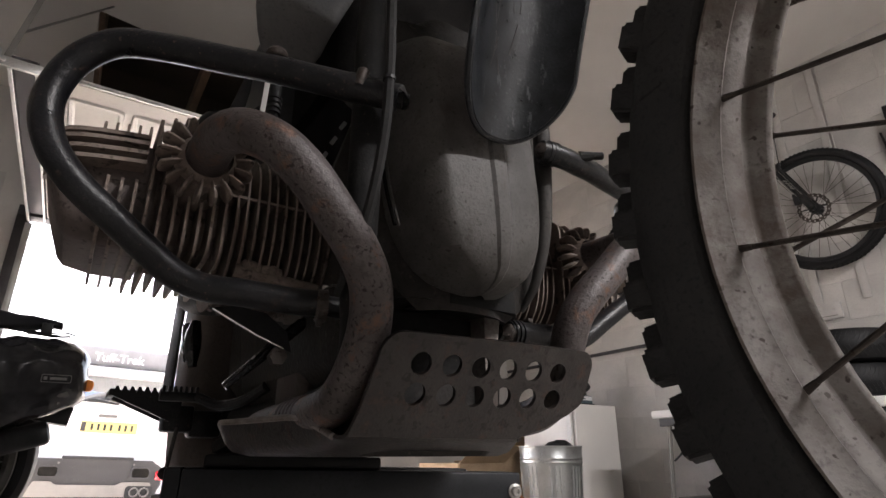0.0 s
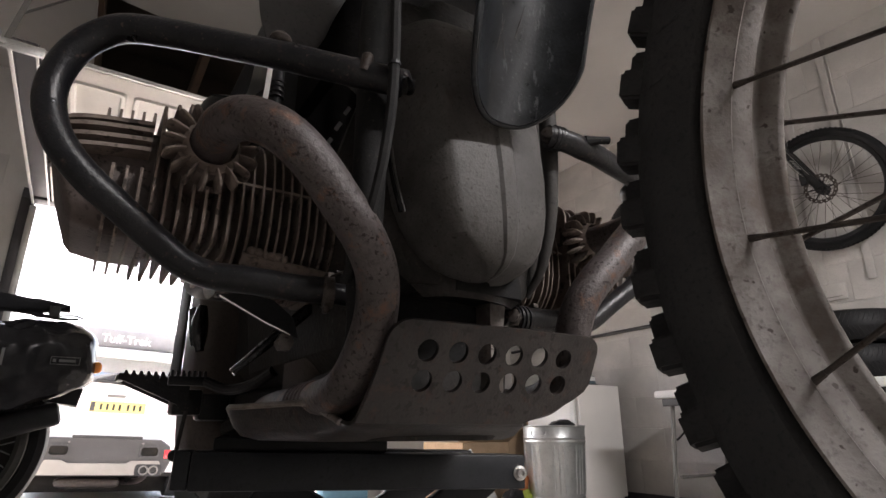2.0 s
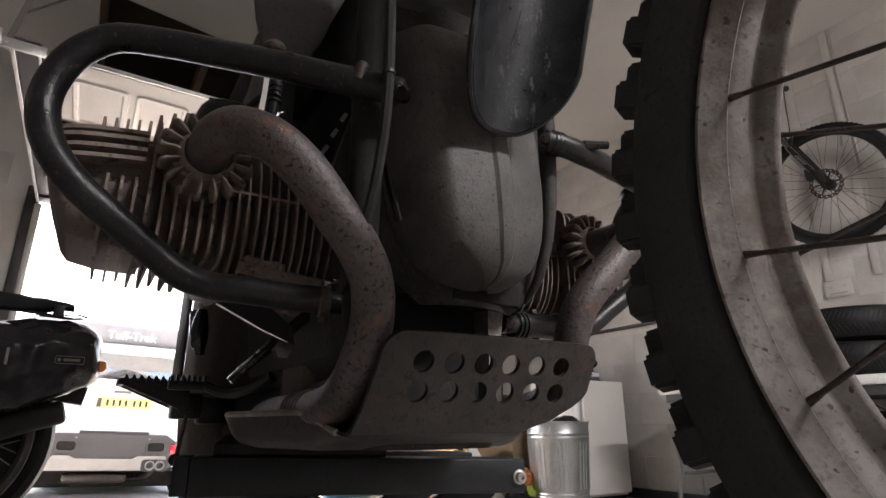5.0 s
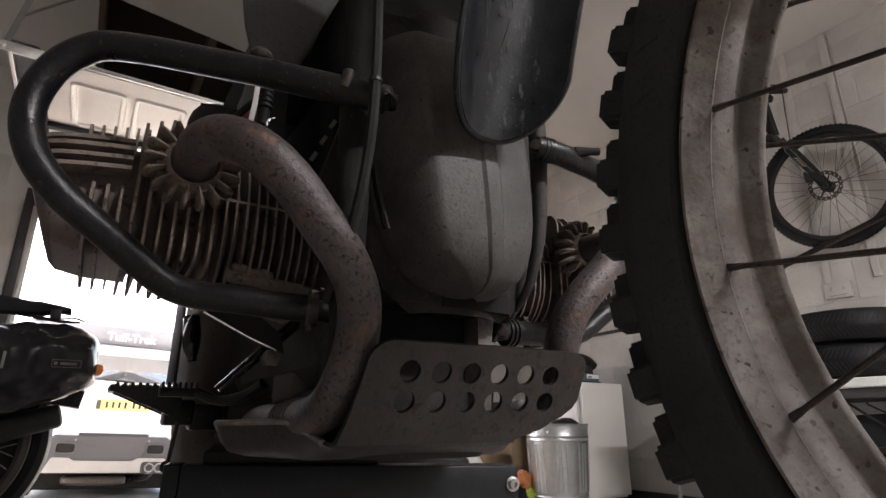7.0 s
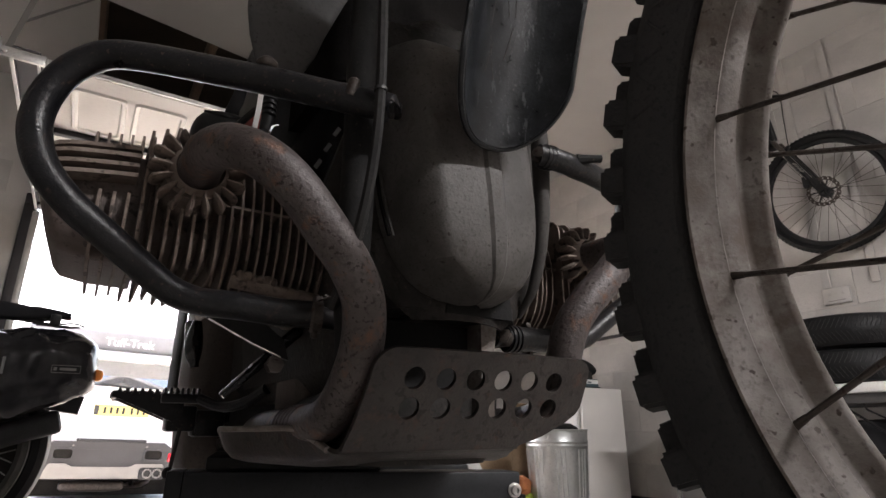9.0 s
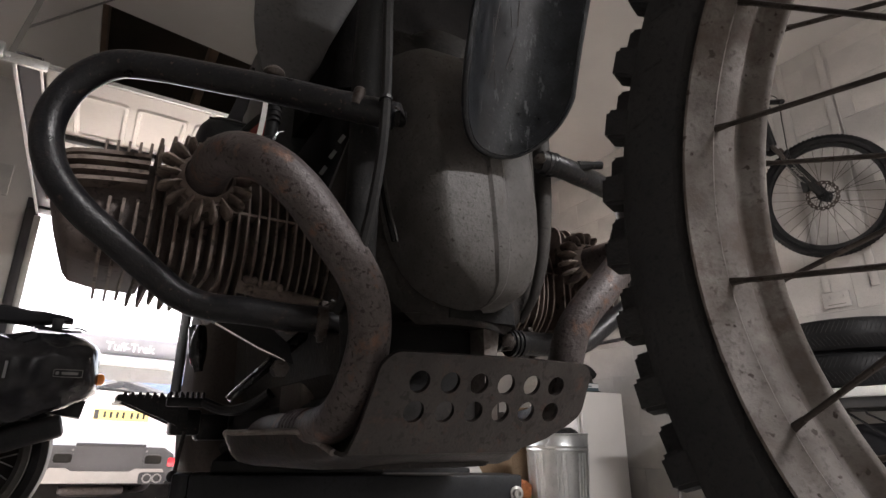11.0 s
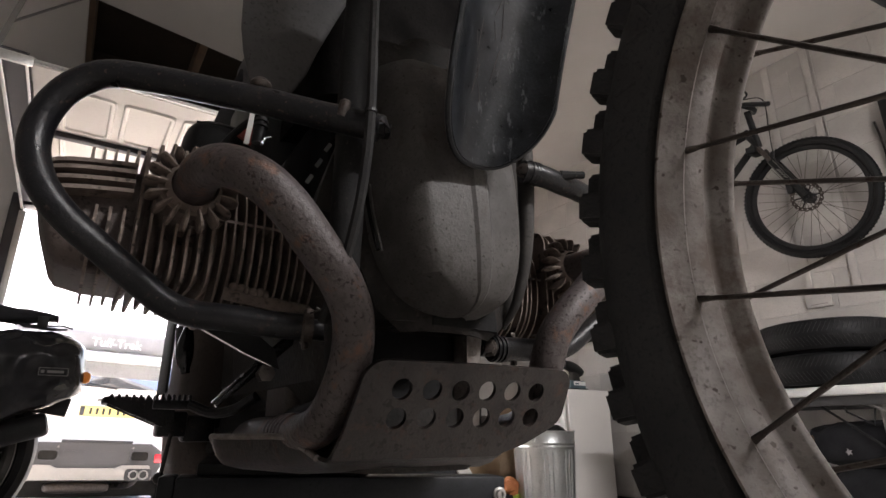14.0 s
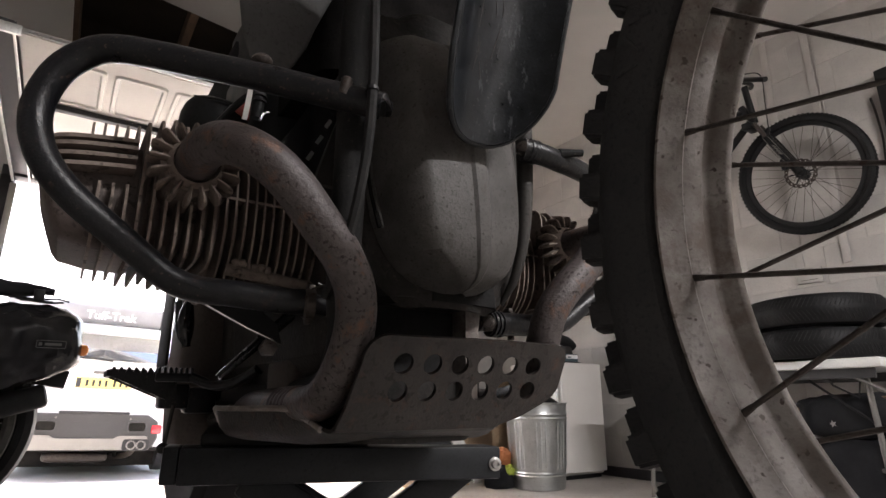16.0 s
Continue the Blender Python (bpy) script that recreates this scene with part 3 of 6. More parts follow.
HUB_R = 0.055
BENT = {0: (357.0, 80), 1: (15.8, 20), 2: (30.7, 80), 3: (31.3, -80), 37: (340.0, 52), 38: (13.0, -24), 39: (356.6, -64)}  # spokes knocked out of line
for i in range(40):
    side, k = (-1 if i % 2 else 1), i // 2
    a = radians(18 * k + (14 if side < 0 else 11.5))
    lean = radians(95) * (1 if (k % 2 == 0) == (side < 0) else -1)
    if i in BENT:
        a, lean = radians(BENT[i][0]), radians(BENT[i][1])
    p0 = WHEEL @ Vector((side * 0.0215, math.cos(a) * 0.2670, math.sin(a) * 0.2670))
    p1 = WHEEL @ Vector((side * 0.034, math.cos(a + lean) * HUB_R, math.sin(a + lean) * HUB_R))
    d = (p1 - p0).normalized()
    sp = part("spoke", rod(p0 - d * 0.003, p1, 0.00155, 8), SPOKE_STEEL, moto)
    part("nipple", lathe([(0, -0.003), (0.0024, -0.003), (0.0021, 0.002), (0.0018, 0.006), (0, 0.0062)], p0, d, 8), SPOKE_STEEL, sp)
part("hub", moved(lathe([(0, -0.06), (0.02, -0.06), (0.03, -0.045), (0.062, -0.036), (0.062, -0.031), (0.035, -0.022), (0.035, 0.022), (0.062, 0.031), (0.062, 0.036), (0.03, 0.045), (0.02, 0.06), (0, 0.06)], (0, 0, 0), (1, 0, 0), 40), WHEEL), COVER_ALLOY, moto)
part("axle", rod(WHEEL @ Vector((-0.12, 0, 0)), WHEEL @ Vector((0.12, 0, 0)), 0.009), BOLT_STEEL, moto)
FORK_UP = Vector((0, 0.47, 0.88)).normalized()
for s in (-1, 1):
    base = Vector((AXLE.x + s * 0.10, -0.087, 0.58))
    part("fork_leg", tube([base, base + FORK_UP * 0.30, base + FORK_UP * 0.34, base + FORK_UP * 0.66], lambda t: 0.028 if t < 0.5 else 0.02, 18, smooth=False), BLACK_PLASTIC, moto)
part("lower_yoke", box(X0 - 0.12, X0 + 0.12, 0.13, 0.22, 1.12, 1.16, 0.012), BLACK_PAINT, moto)

# front mudguard tail, a channel with a round end
rows = []
for i in range(17):
    f = i / 16
    row = []
    for k in range(-14, 15):
        u = math.sin(math.pi / 2 * k / 14)
        zb = 0.7595 + 0.072 * (1 - max(0.0, 1 - abs(u * 0.985) ** 2.5) ** 0.44)
        z = zb + (1.105 - zb) * f ** 1.1
        dz = z - 0.765
        y = 0.337 - 0.17 * dz - 0.45 * dz * dz - 0.034 * abs(u) ** 2.3
        row.append((0.2748 + 0.05 * dz + u * (0.0580 + 0.003 * f), y, z + 0.003))
    rows.append(row)
guard = part("front_mudguard", sheet(rows, 0.0035), MUD_PLASTIC, moto, "mud-stained dark grey plastic mudguard")
edge = [r[0] for r in rows[::-1]] + rows[0][1:-1] + [r[-1] for r in rows]
SCRATCH = random.Random(7)
for i in range(9):
    r0, k0 = 3 + i % 5, 11 + SCRATCH.randint(0, 5)
    p, q = Vector(rows[r0][k0]), Vector(rows[r0 + 1 + i % 2][k0 + SCRATCH.choice((-1, 0, 1))])
    part("scratch", rod(p.lerp(q, 0.1) + Vector((0, -0.0036, 0)), p.lerp(q, 0.85) + Vector((0, -0.0036, 0)), 0.00045, 5), RUST_PIPE, guard, "rust-brown scratch")
part("rim_bead", tube(edge, 0.0030, 8, smooth=False), MUD_PLASTIC, guard)

# front engine cover: a smooth shell with a raised band
def cover_rows(zs, ws, yf, yb, band):
    rr = []
    for z, w, y0, y1 in zip(zs, ws, yf, yb):
        row = []
        for k in range(-24, 25):
            u = k / 24
            a_ = abs(u)
            y = y0 + 0.012 * a_ ** 2 + (y1 - y0 - 0.012) * max(0.0, (a_ - 0.62) / 0.38) ** 1.7
            if abs(u) < band:
                y -= 0.0022
            kl = min(1.0, max(0.25, 0.25 + (z - 0.634) / 0.040))
            if u >= 0:
                xx = u * w * 0.87
            elif a_ < 0.72:
                xx = u * w * kl
            else:
                xx = -w * (0.72 * kl + (a_ - 0.72) / 0.28 * (1 - 0.72 * kl))
            row.append((X0 + 0.006 - 0.085 * max(0.0, z - 0.655) + xx, y, z))
        rr.append(row)
    return rr


zs = [0.634, 0.637, 0.643, 0.652, 0.664, 0.68, 0.70, 0.73, 0.772, 0.80, 0.84, 0.87, 0.89]
ws = [0.014, 0.032, 0.047, 0.060, 0.070, 0.0775, 0.083, 0.087, 0.088, 0.088, 0.086, 0.080, 0.07]
yf = [0.395, 0.381, 0.369, 0.361, 0.356, 0.353, 0.351, 0.350, 0.351, 0.353, 0.357, 0.365, 0.38]
yb = [0.405, 0.408, 0.412, 0.414, 0.416, 0.418, 0.42, 0.42, 0.42, 0.42, 0.42, 0.42, 0.42]
crow = cover_rows(zs, ws, yf, yb, 0.11)
cover = part("front_cover", sheet(crow, 0.003), COVER_ALLOY, moto, "dusty cast aluminium front engine cover", angle=26)
part("upper_cover", loft([[(X0 + 0.004 + x, 0.50 + y, z) for x, y in rounded(w, 0.17, 0.03, 4)] for z, w in ((0.63, 0.14), (0.66, 0.17), (0.76, 0.19), (0.86, 0.18), (0.92, 0.15), (0.95, 0.10))]), ENGINE_DARK, moto)
part("cover_shoulder", sheet([[(X0 + 0.008 + u / 10 * w, 0.428 - 0.012 * (1 - abs(u / 10) ** 2.5), z) for u in range(-10, 11)] for z, w in ((0.622, 0.05), (0.64, 0.075), (0.68, 0.094), (0.74, 0.104), (0.84, 0.106), (0.93, 0.09))], 0.004), ENGINE_DARK, moto)
for top, mid, low in (((0.2085, 0.772), (0.2145, 0.728), (0.2235, 0.693)), ((0.2175, 0.754), (0.2225, 0.725), (0.2315, 0.693)), ((0.2000, 0.752), (0.2045, 0.722), (0.2125, 0.688))):
    # Black strip on the closed shell for the shaded opening of a slot
    part("vent_slot", tube([(x, 0.3985 + 0.45 * max(0.0, 0.2235 - x), z) for x, z in (top, mid, low)], 0.0018, 8, 5), DULL_BLACK, cover, "cooling slot, its shaded opening drawn as a black strip")
    part("slot_rib", tube([(x + 0.0034, 0.3972 + 0.45 * max(0.0, 0.2235 - x), z) for x, z in (top, mid, low)], 0.0014, 8, 5), COVER_ALLOY, cover)
part("cover_foot", loft([[(X0 + x, y, z) for x, y in ((-0.040 * k, 0.455), (-0.034 * k, 0.430), (-0.014 * k, 0.412), (0.062 * k, 0.412), (0.078 * k, 0.430), (0.080 * k, 0.455))] for z, k in ((0.628, 1.0), (0.640, 1.0), (0.652, 0.95))]), FRAME_BLACK, moto, angle=20)
part("engine_block", loft([[(X0 + x, 0.655 + y, z) for x, y in rounded(w, 0.38, 0.04, 4)] for z, w in ((0.545, 0.13), (0.58, 0.19), (0.66, 0.21), (0.80, 0.21), (0.90, 0.17), (0.93, 0.13))]), ENGINE_DARK, moto)
part("oil_sump", loft([[(X0 + x, 0.60 + y, z) for x, y in rounded(w, 0.30, 0.03, 4)] for z, w in ((0.496, 0.13), (0.506, 0.16), (0.56, 0.17))]), ENGINE_DARK, moto)
part("sump_lug", loft([[(x, y, z) for x, y in ((0.330, 0.452), (0.335, 0.438), (0.357 - k, 0.441), (0.362 - k, 0.475), (0.330, 0.475))] for z, k in ((0.535, 0.006), (0.60, 0.004), (0.627, 0.0))]), RIM_ALLOY, moto, "pale cast lug under the engine", angle=20)
part("sump_front", loft([[(X0 + x, 0.52 + y, z) for x, y in rounded(w, 0.13, 0.03, 4, 0.005)] for z, w in ((0.52, 0.10), (0.56, 0.13), (0.61, 0.15), (0.625, 0.15))]), FRAME_BLACK, moto)
part("mount_bolt", lathe([(0, 0.0), (0.010, 0.0), (0.010, 0.003), (0.0065, 0.004), (0.0065, 0.010), (0, 0.011)], (0.371, 0.446, 0.617), (-0.7, -0.7, 0), 6), SPOKE_STEEL, moto)
part("mount_tube", rod((0.376, 0.452, 0.618), (0.447, 0.452, 0.621), 0.013, 18), BLACK_PAINT, moto)
for k in range(3):
    part("mount_collar", lathe([(0.0125, -0.0015), (0.0148, -0.0015), (0.0148, 0.0015), (0.0125, 0.0015)], (0.380 + 0.0055 * k, 0.452, 0.618), (1, 0, 0.04), 20, closed=True), BLACK_PAINT, moto)
part("mount_lug", rod((0.437, 0.445, 0.612), (0.439, 0.44, 0.598), 0.007, 10), SPOKE_STEEL, moto)
part("thin_wire", tube([(0.176, 0.452, 0.640), (0.19, 0.448, 0.634), (0.21, 0.45, 0.636)], 0.0009, 5, 4), CHROME, moto)
part("engine_side", loft([[(x, y, z) for x, y in rounded(0.06, 0.09, 0.012, 3, 0.228, 0.62)] for z in (0.530, 0.534, 0.578, 0.582)]), SUMP_BROWN, moto, "brown-stained lower casting")
part("gearbox", loft([[(X0 + x, 0.90 + y, z) for x, y in rounded(w, 0.26, 0.04, 4)] for z, w in ((0.57, 0.12), (0.60, 0.17), (0.74, 0.18), (0.84, 0.14))]), ENGINE_DARK, moto)

# cylinders: head, barrel, rocker cover, one plate per fin
CY, CZ = 0.572, 0.708
for s in (-1, 1):
    X = lambda d: X0 + s * d
    def px(bm):
        return bm if s < 0 else mirror_x(bm, X0)
    barrel = part("cylinder_barrel", px(rod((X0 - 0.09, CY, CZ), (X0 - 0.205, CY, CZ), 0.056, 32)), FIN_ALLOY, moto)
    for i in range(12):
        x = X0 - 0.098 - i * 0.0089
        r = 0.082 + 0.002 * math.sin(i * 1.7)
        out = [(CY + (r if abs(math.cos(t)) > 0.02 else r) * math.copysign(abs(math.cos(t)) ** 0.8, math.cos(t)), CZ + r * 0.94 * math.copysign(abs(math.sin(t)) ** 0.8, math.sin(t))) for t in (2 * math.pi * k / 36 for k in range(36))]
        part("fin", px(prism(out, [], Matrix(((0, 0, 1, x), (1, 0, 0, 0), (0, 1, 0, 0), (0, 0, 0, 1))), 0.0019)), FIN_ALLOY, barrel)
    head = part("cylinder_head", px(loft([[(x, CY + y, CZ + z) for y, z in rounded(0.115, 0.08, 0.02, 4)] for x in (X0 - 0.205, X0 - 0.315)])), FIN_ALLOY, moto)
    for i in range(10):
        x = X0 - 0.207 - i * 0.0103
        h0, h1 = CZ - 0.056 + 0.004 * (i % 3 == 1), CZ + (0.081 if i < 6 else 0.072) - 0.004 * (i % 2)
        if i > 6:
            h0, h1 = h0 + 0.0012 * (i - 6), 0.718
        dep = 0.088 if i < 8 else 0.085
        out = rounded(2 * dep, h1 - h0, 0.018, 3, CY, (h0 + h1) / 2)
        part("fin", px(prism(out, [], Matrix(((0, 0, 1, x), (1, 0, 0, 0), (0, 1, 0, 0), (0, 0, 0, 1))), 0.0024)), FIN_ALLOY, head)
    for i in range(7):
        x = X0 - 0.2560 - i * 0.0092
        tip = loft([[(x + u, CY - 0.03 + v, z) for u, v in ((0, -0.012 * k), (0.0022, -0.012 * k), (0.0022, 0.05), (0, 0.05))] for z, k in ((0.755, 1.0), (0.786 - 0.0012 * i, 1.0), (0.7955 - 0.0016 * i, 0.3))])
        part("fin_tip", px(tip), FIN_ALLOY, head)
    part("fin_web", px(box(X0 - 0.205, X0 - 0.10, CY - 0.079, CY - 0.05, CZ + 0.012, CZ + 0.0145)), FIN_ALLOY, barrel)
    if s < 0:
        push = part("pushrod_tube", rod((0.190, 0.507, 0.6465), (0.104, 0.507, 0.6555), 0.0062, 18), FIN_ALLOY, barrel)
        for i in range(6):
            w_ = 0.0046 + 0.0012 * math.sin(i * 2.3)
            part("crust_lump", superellipsoid((0.1125 + 0.0062 * i, 0.5035, 0.6610 - 0.0007 * i + 0.0008 * math.sin(i * 1.9)), w_, 0.0045, 0.0046, 0.9, 10, 6), FIN_ALLOY, push, "flaking mud crust")
        part("breather_wire", tube([(0.1700, 0.450, 0.6335), (0.1740, 0.436, 0.6345), (0.1800, 0.415, 0.6335)], 0.0009, 6), SPOKE_STEEL, moto, "thin dull wire")
    part("spark_boss", px(rod((X0 - 0.232, CY - 0.06, CZ + 0.02), (X0 - 0.232, 0.468, CZ + 0.027), 0.026, 24)), FIN_ALLOY, head)
    rc_rings = []
    for d, w, z0, z1 in ((0.262, 0.134, 0.661, 0.762), (0.298, 0.136, 0.662, 0.761), (0.321, 0.136, 0.667, 0.758), (0.327, 0.135, 0.674, 0.757), (0.333, 0.133, 0.690, 0.755), (0.338, 0.130, 0.704, 0.752), (0.342, 0.122, 0.716, 0.746)):
        rc_rings.append([(X0 - d, CY + y, (z0 + z1) / 2 + z) for y, z in rounded(w, z1 - z0, min(0.022, (z1 - z0) * 0.4), 5)])
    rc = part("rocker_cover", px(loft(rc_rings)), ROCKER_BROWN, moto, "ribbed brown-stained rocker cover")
    for i in range(4):
        z = 0.7225 + i * 0.0090
        yy = CY - 0.086 + 0.002 * i * (i > 2)
        rib = loft([[(x, y0_ + dy, z + dz + h) for dy, h in ((0, -0.0018), (0, 0.0018), (0.026, 0.0024), (0.026, -0.0024))] for x, y0_, dz in ((X0 - 0.344, yy + 0.013, -0.006), (X0 - 0.340, yy + 0.007, -0.0035), (X0 - 0.333, yy + 0.003, -0.001), (X0 - 0.324, yy + 0.001, 0.0008), (X0 - 0.312, yy, 0.0026), (X0 - 0.298, yy, 0.0046), (X0 - 0.286, yy, 0.0062), (X0 - 0.274, yy, 0.0075))])
        part("rib", px(rib), FIN_ALLOY, rc)
    part("cap_nut", px(rod((X0 - 0.340, CY - 0.01, CZ + 0.028), (X0 - 0.348, CY - 0.01, CZ + 0.028), 0.009, 6)), BOLT_STEEL, rc)
    # finned exhaust nut
    NC = Vector((X0 - 0.230, 0.470, CZ + 0.028))
    nut = part("exhaust_nut", px(lathe([(0.0175, -0.010), (0.0215, -0.009), (0.0235, 0.006), (0.0195, 0.014)], NC, (0, -1, -0.05), 32, closed=True)), FIN_ALLOY, moto)
    for i in range(17):
        a = 2 * math.pi * (i + 0.5) / 17
        d = Vector((math.cos(a), 0, math.sin(a)))
        side = d.cross(Vector((0, 1, 0)))
        rings_ = []
        for r, w, h in ((0.0190, 0.0016, 0.0095), (0.026, 0.0021, 0.0120), (0.033, 0.0027, 0.0128), (0.0372, 0.0025, 0.0105), (0.0392, 0.0012, 0.006)):
            rings_.append([NC + d * r + side * (w * math.cos(t)) + Vector((0, h * math.copysign(abs(math.sin(t)) ** 0.6, math.sin(t)), 0)) for t in (2 * math.pi * k / 10 for k in range(10))])
        part("petal", px(loft(rings_)), FIN_ALLOY, nut)
    # header pipe
    hp = [(0.062, 0.476, 0.736), (0.061, 0.447, 0.735), (0.062, 0.418, 0.7335), (0.0725, 0.390, 0.729), (0.0934, 0.3713, 0.716), (0.1164, 0.3665, 0.6975), (0.142, 0.369, 0.671), (0.166, 0.3745, 0.646), (0.181, 0.3815, 0.622), (0.186, 0.390, 0.593), (0.184, 0.403, 0.564), (0.182, 0.427, 0.542), (0.1815, 0.466, 0.532), (0.1855, 0.557, 0.530), (0.195, 0.647, 0.531), (0.218, 0.80, 0.532), (0.25, 1.0, 0.535)]
    part("header_pipe", px(tube(hp, 0.0172, 28, 6)), RUST_PIPE, moto, "rusty steel exhaust header")
    for k in range(5):
        part("pipe_band", px(lathe([(0.0170, -0.003), (0.0181, -0.001), (0.0181, 0.001), (0.0170, 0.003)], (0.1825 + 0.0004 * k, 0.50 + 0.012 * k, 0.5312), (0.02, 1, 0.15), 24, closed=True)), RUST_PIPE, moto)
    # crash bar
    cb = [(0.1845, 0.3514, 0.778), (0.1795, 0.354, 0.7795), (0.140, 0.374, 0.788), (0.098, 0.396, 0.798), (0.0575, 0.4195, 0.8075), (0.0155, 0.442, 0.816), (-0.016, 0.460, 0.8195), (-0.0345, 0.4705, 0.8115), (-0.0485, 0.477, 0.7945), (-0.0565, 0.480, 0.7685), (-0.0555, 0.479, 0.743), (-0.0445, 0.475, 0.715), (-0.0235, 0.4745, 0.691), (0.002, 0.478, 0.6725), (0.030, 0.482, 0.6525), (0.054, 0.484, 0.636), (0.077, 0.4825, 0.6285), (0.1075, 0.475, 0.6265), (0.149, 0.4655, 0.623), (0.176, 0.4585, 0.623)]
    if s > 0:
        far = [(0.366, 0.374, 0.7955), (0.378, 0.371, 0.7945), (0.398, 0.369, 0.7935), (0.420, 0.372, 0.7935), (0.445, 0.377, 0.7955), (0.480, 0.388, 0.7990), (0.530, 0.405, 0.8060), (0.590, 0.430, 0.816)]
        cb = [(2 * X0 - x, y, z) for x, y, z in far] + cb[6:]
    bar = part("crash_bar", px(tube(cb, 0.0119, 20, 6)), BLACK_PAINT, moto, "scuffed black crash bar")
    if s < 0:
        part("stub_bolt", tube([(0.1515, 0.3590, 0.7825), (0.1526, 0.3570, 0.789), (0.1537, 0.3555, 0.7955), (0.1539, 0.3553, 0.7972)], lambda t: 0.0050 if t < 0.9 else 0.0032, 12, smooth=False), SPOKE_STEEL, bar)
    else:
        part("stub_bolt", tube([(0.411, 0.363, 0.797), (0.424, 0.355, 0.799), (0.434, 0.351, 0.800)], lambda t: 0.0068 if t < 0.4 else 0.0042, 10, smooth=False), FRAME_BLACK, bar)
        for k in range(3):
            part("bar_collar", lathe([(0.0105, -0.0016), (0.0132, -0.0012), (0.0132, 0.0012), (0.0105, 0.0016)], (0.373 + 0.0045 * k, 0.3725 - 0.0006 * k, 0.795), (1, -0.15, -0.06), 20, closed=True), BLACK_PAINT, bar)
    if s < 0:
        part("stub_collar", px(lathe([(0.0112, -0.006), (0.0122, -0.003), (0.0122, 0.003), (0.0112, 0.006)], (0.150, 0.3687, 0.7857), (0.85, -0.45, -0.15), 20)), BLACK_PAINT, bar)
    if s < 0:
        part("domed_bolt", px(superellipsoid((0.093, 0.398, 0.814), 0.009, 0.009, 0.006, 1.0, 16, 8)), SPOKE_STEEL, bar)
    if s < 0:
        part("end_bolt", lathe([(0, 0.0), (0.0085, 0.0), (0.0085, 0.004), (0.0055, 0.005), (0.0055, 0.009), (0, 0.010)], (0.1842, 0.3512, 0.7782), (0.88, -0.45, -0.16), 6), FRAME_BLACK, bar)
    part("clamp", px(lathe([(0.0125, -0.006), (0.0145, -0.004), (0.0145, 0.004), (0.0125, 0.004)], (0.172, 0.460, 0.621), (0.95, -0.2, 0), 20, closed=True)), SPOKE_STEEL, bar)
    part("clamp_lug", px(box(0.1685, 0.1755, 0.454, 0.464, 0.633, 0.639, 0.0015)), SPOKE_STEEL, bar)
    part("clamp_lug", px(box(0.1675, 0.1725, 0.454, 0.462, 0.602, 0.609, 0.0015)), SPOKE_STEEL, bar)
    part("clamp_nut", px(rod((0.176, 0.457, 0.622), (0.1825, 0.4555, 0.6215), 0.0055, 6)), SPOKE_STEEL, bar)
    if s > 0:
        part("end_bolt", lathe([(0, 0.0), (0.009, 0.0), (0.009, 0.004), (0.006, 0.005), (0.006, 0.010), (0, 0.011)], (0.368, 0.373, 0.795), (-0.75, -0.65, 0), 14), SPOKE_STEEL, bar)
    # frame down tube and lower cross stub
    ft = tube([(0.215, 0.40, 1.25), (0.185, 0.395, 1.02), (0.176, 0.392, 0.88), (0.176, 0.392, 0.74), (0.182, 0.41, 0.64), (0.20, 0.45, 0.575), (0.21, 0.55, 0.545), (0.21, 0.9, 0.545)], 0.0145 if s < 0 else 0.0105, 14)
    if s > 0:
        ft = tube([(0.215, 0.40, 1.25), (0.185, 0.395, 1.02), (0.176, 0.392, 0.88), (0.176, 0.394, 0.74), (0.181, 0.405, 0.67), (0.188, 0.425, 0.635)], lambda t: 0.0095 if t < 0.5 else 0.0095 - 0.013 * (t - 0.5), 12)
    part("frame_tube", ft if s < 0 else mirror_x(ft, 0.2805), FRAME_BLACK if s < 0 else CAST_GREY, moto)
    if s < 0:
        part("cable", tube([(0.1725, 0.345, 1.05), (0.1695, 0.341, 0.90), (0.1690, 0.3385, 0.78), (0.1675, 0.345, 0.716), (0.1645, 0.363, 0.662), (0.167, 0.41, 0.62)], 0.0045, 8), CABLE_GREY, moto)
        part("cable_tie", lathe([(0.0044, -0.0015), (0.0055, -0.0015), (0.0055, 0.0015), (0.0044, 0.0015)], (0.1690, 0.3385, 0.783), (0, 0, 1), 10, closed=True), BLACK_PLASTIC, moto)
    part("lower_mount", px(rod((0.176, 0.459, 0.621), (0.225, 0.45, 0.617), 0.0095, 14)), BLACK_PAINT, moto)
    tank = []
    for z, xl, x1 in ((0.872, 0.104, 0.140), (0.876, 0.101, 0.146), (0.885, 0.0985, 0.1515), (0.91, 0.091, 0.163), (0.94, 0.086, 0.172), (0.985, 0.084, 0.189), (1.05, 0.082, 0.214), (1.25, 0.06, 0.25)):
        x1 = x1 if s < 0 else min(x1, 0.15)
        y0, y1 = 0.490, 0.510 + 0.12 * (z - 0.872)
        corners = [(xl, y0), (x1, y0), (x1 - 0.004, y1), (xl + 0.010, y1)]
        loop = []
        for i in range(4):
            p_, c_, n_ = (Vector(corners[j % 4]) for j in (i - 1, i, i + 1))
            for k in range(6):
                t = k / 5
                a_, b_ = c_.lerp(p_, 0.18), c_.lerp(n_, 0.18)
                q = a_.lerp(c_, t).lerp(c_.lerp(b_, t), t)
                loop.append((q.x, q.y, z))
        tank.append(loop)
    part("fuel_tank_lobe", px(loft(tank)), TANK_GREY, moto, "large stained grey plastic fuel tank")
    # foot peg with saw teeth
    peg = []
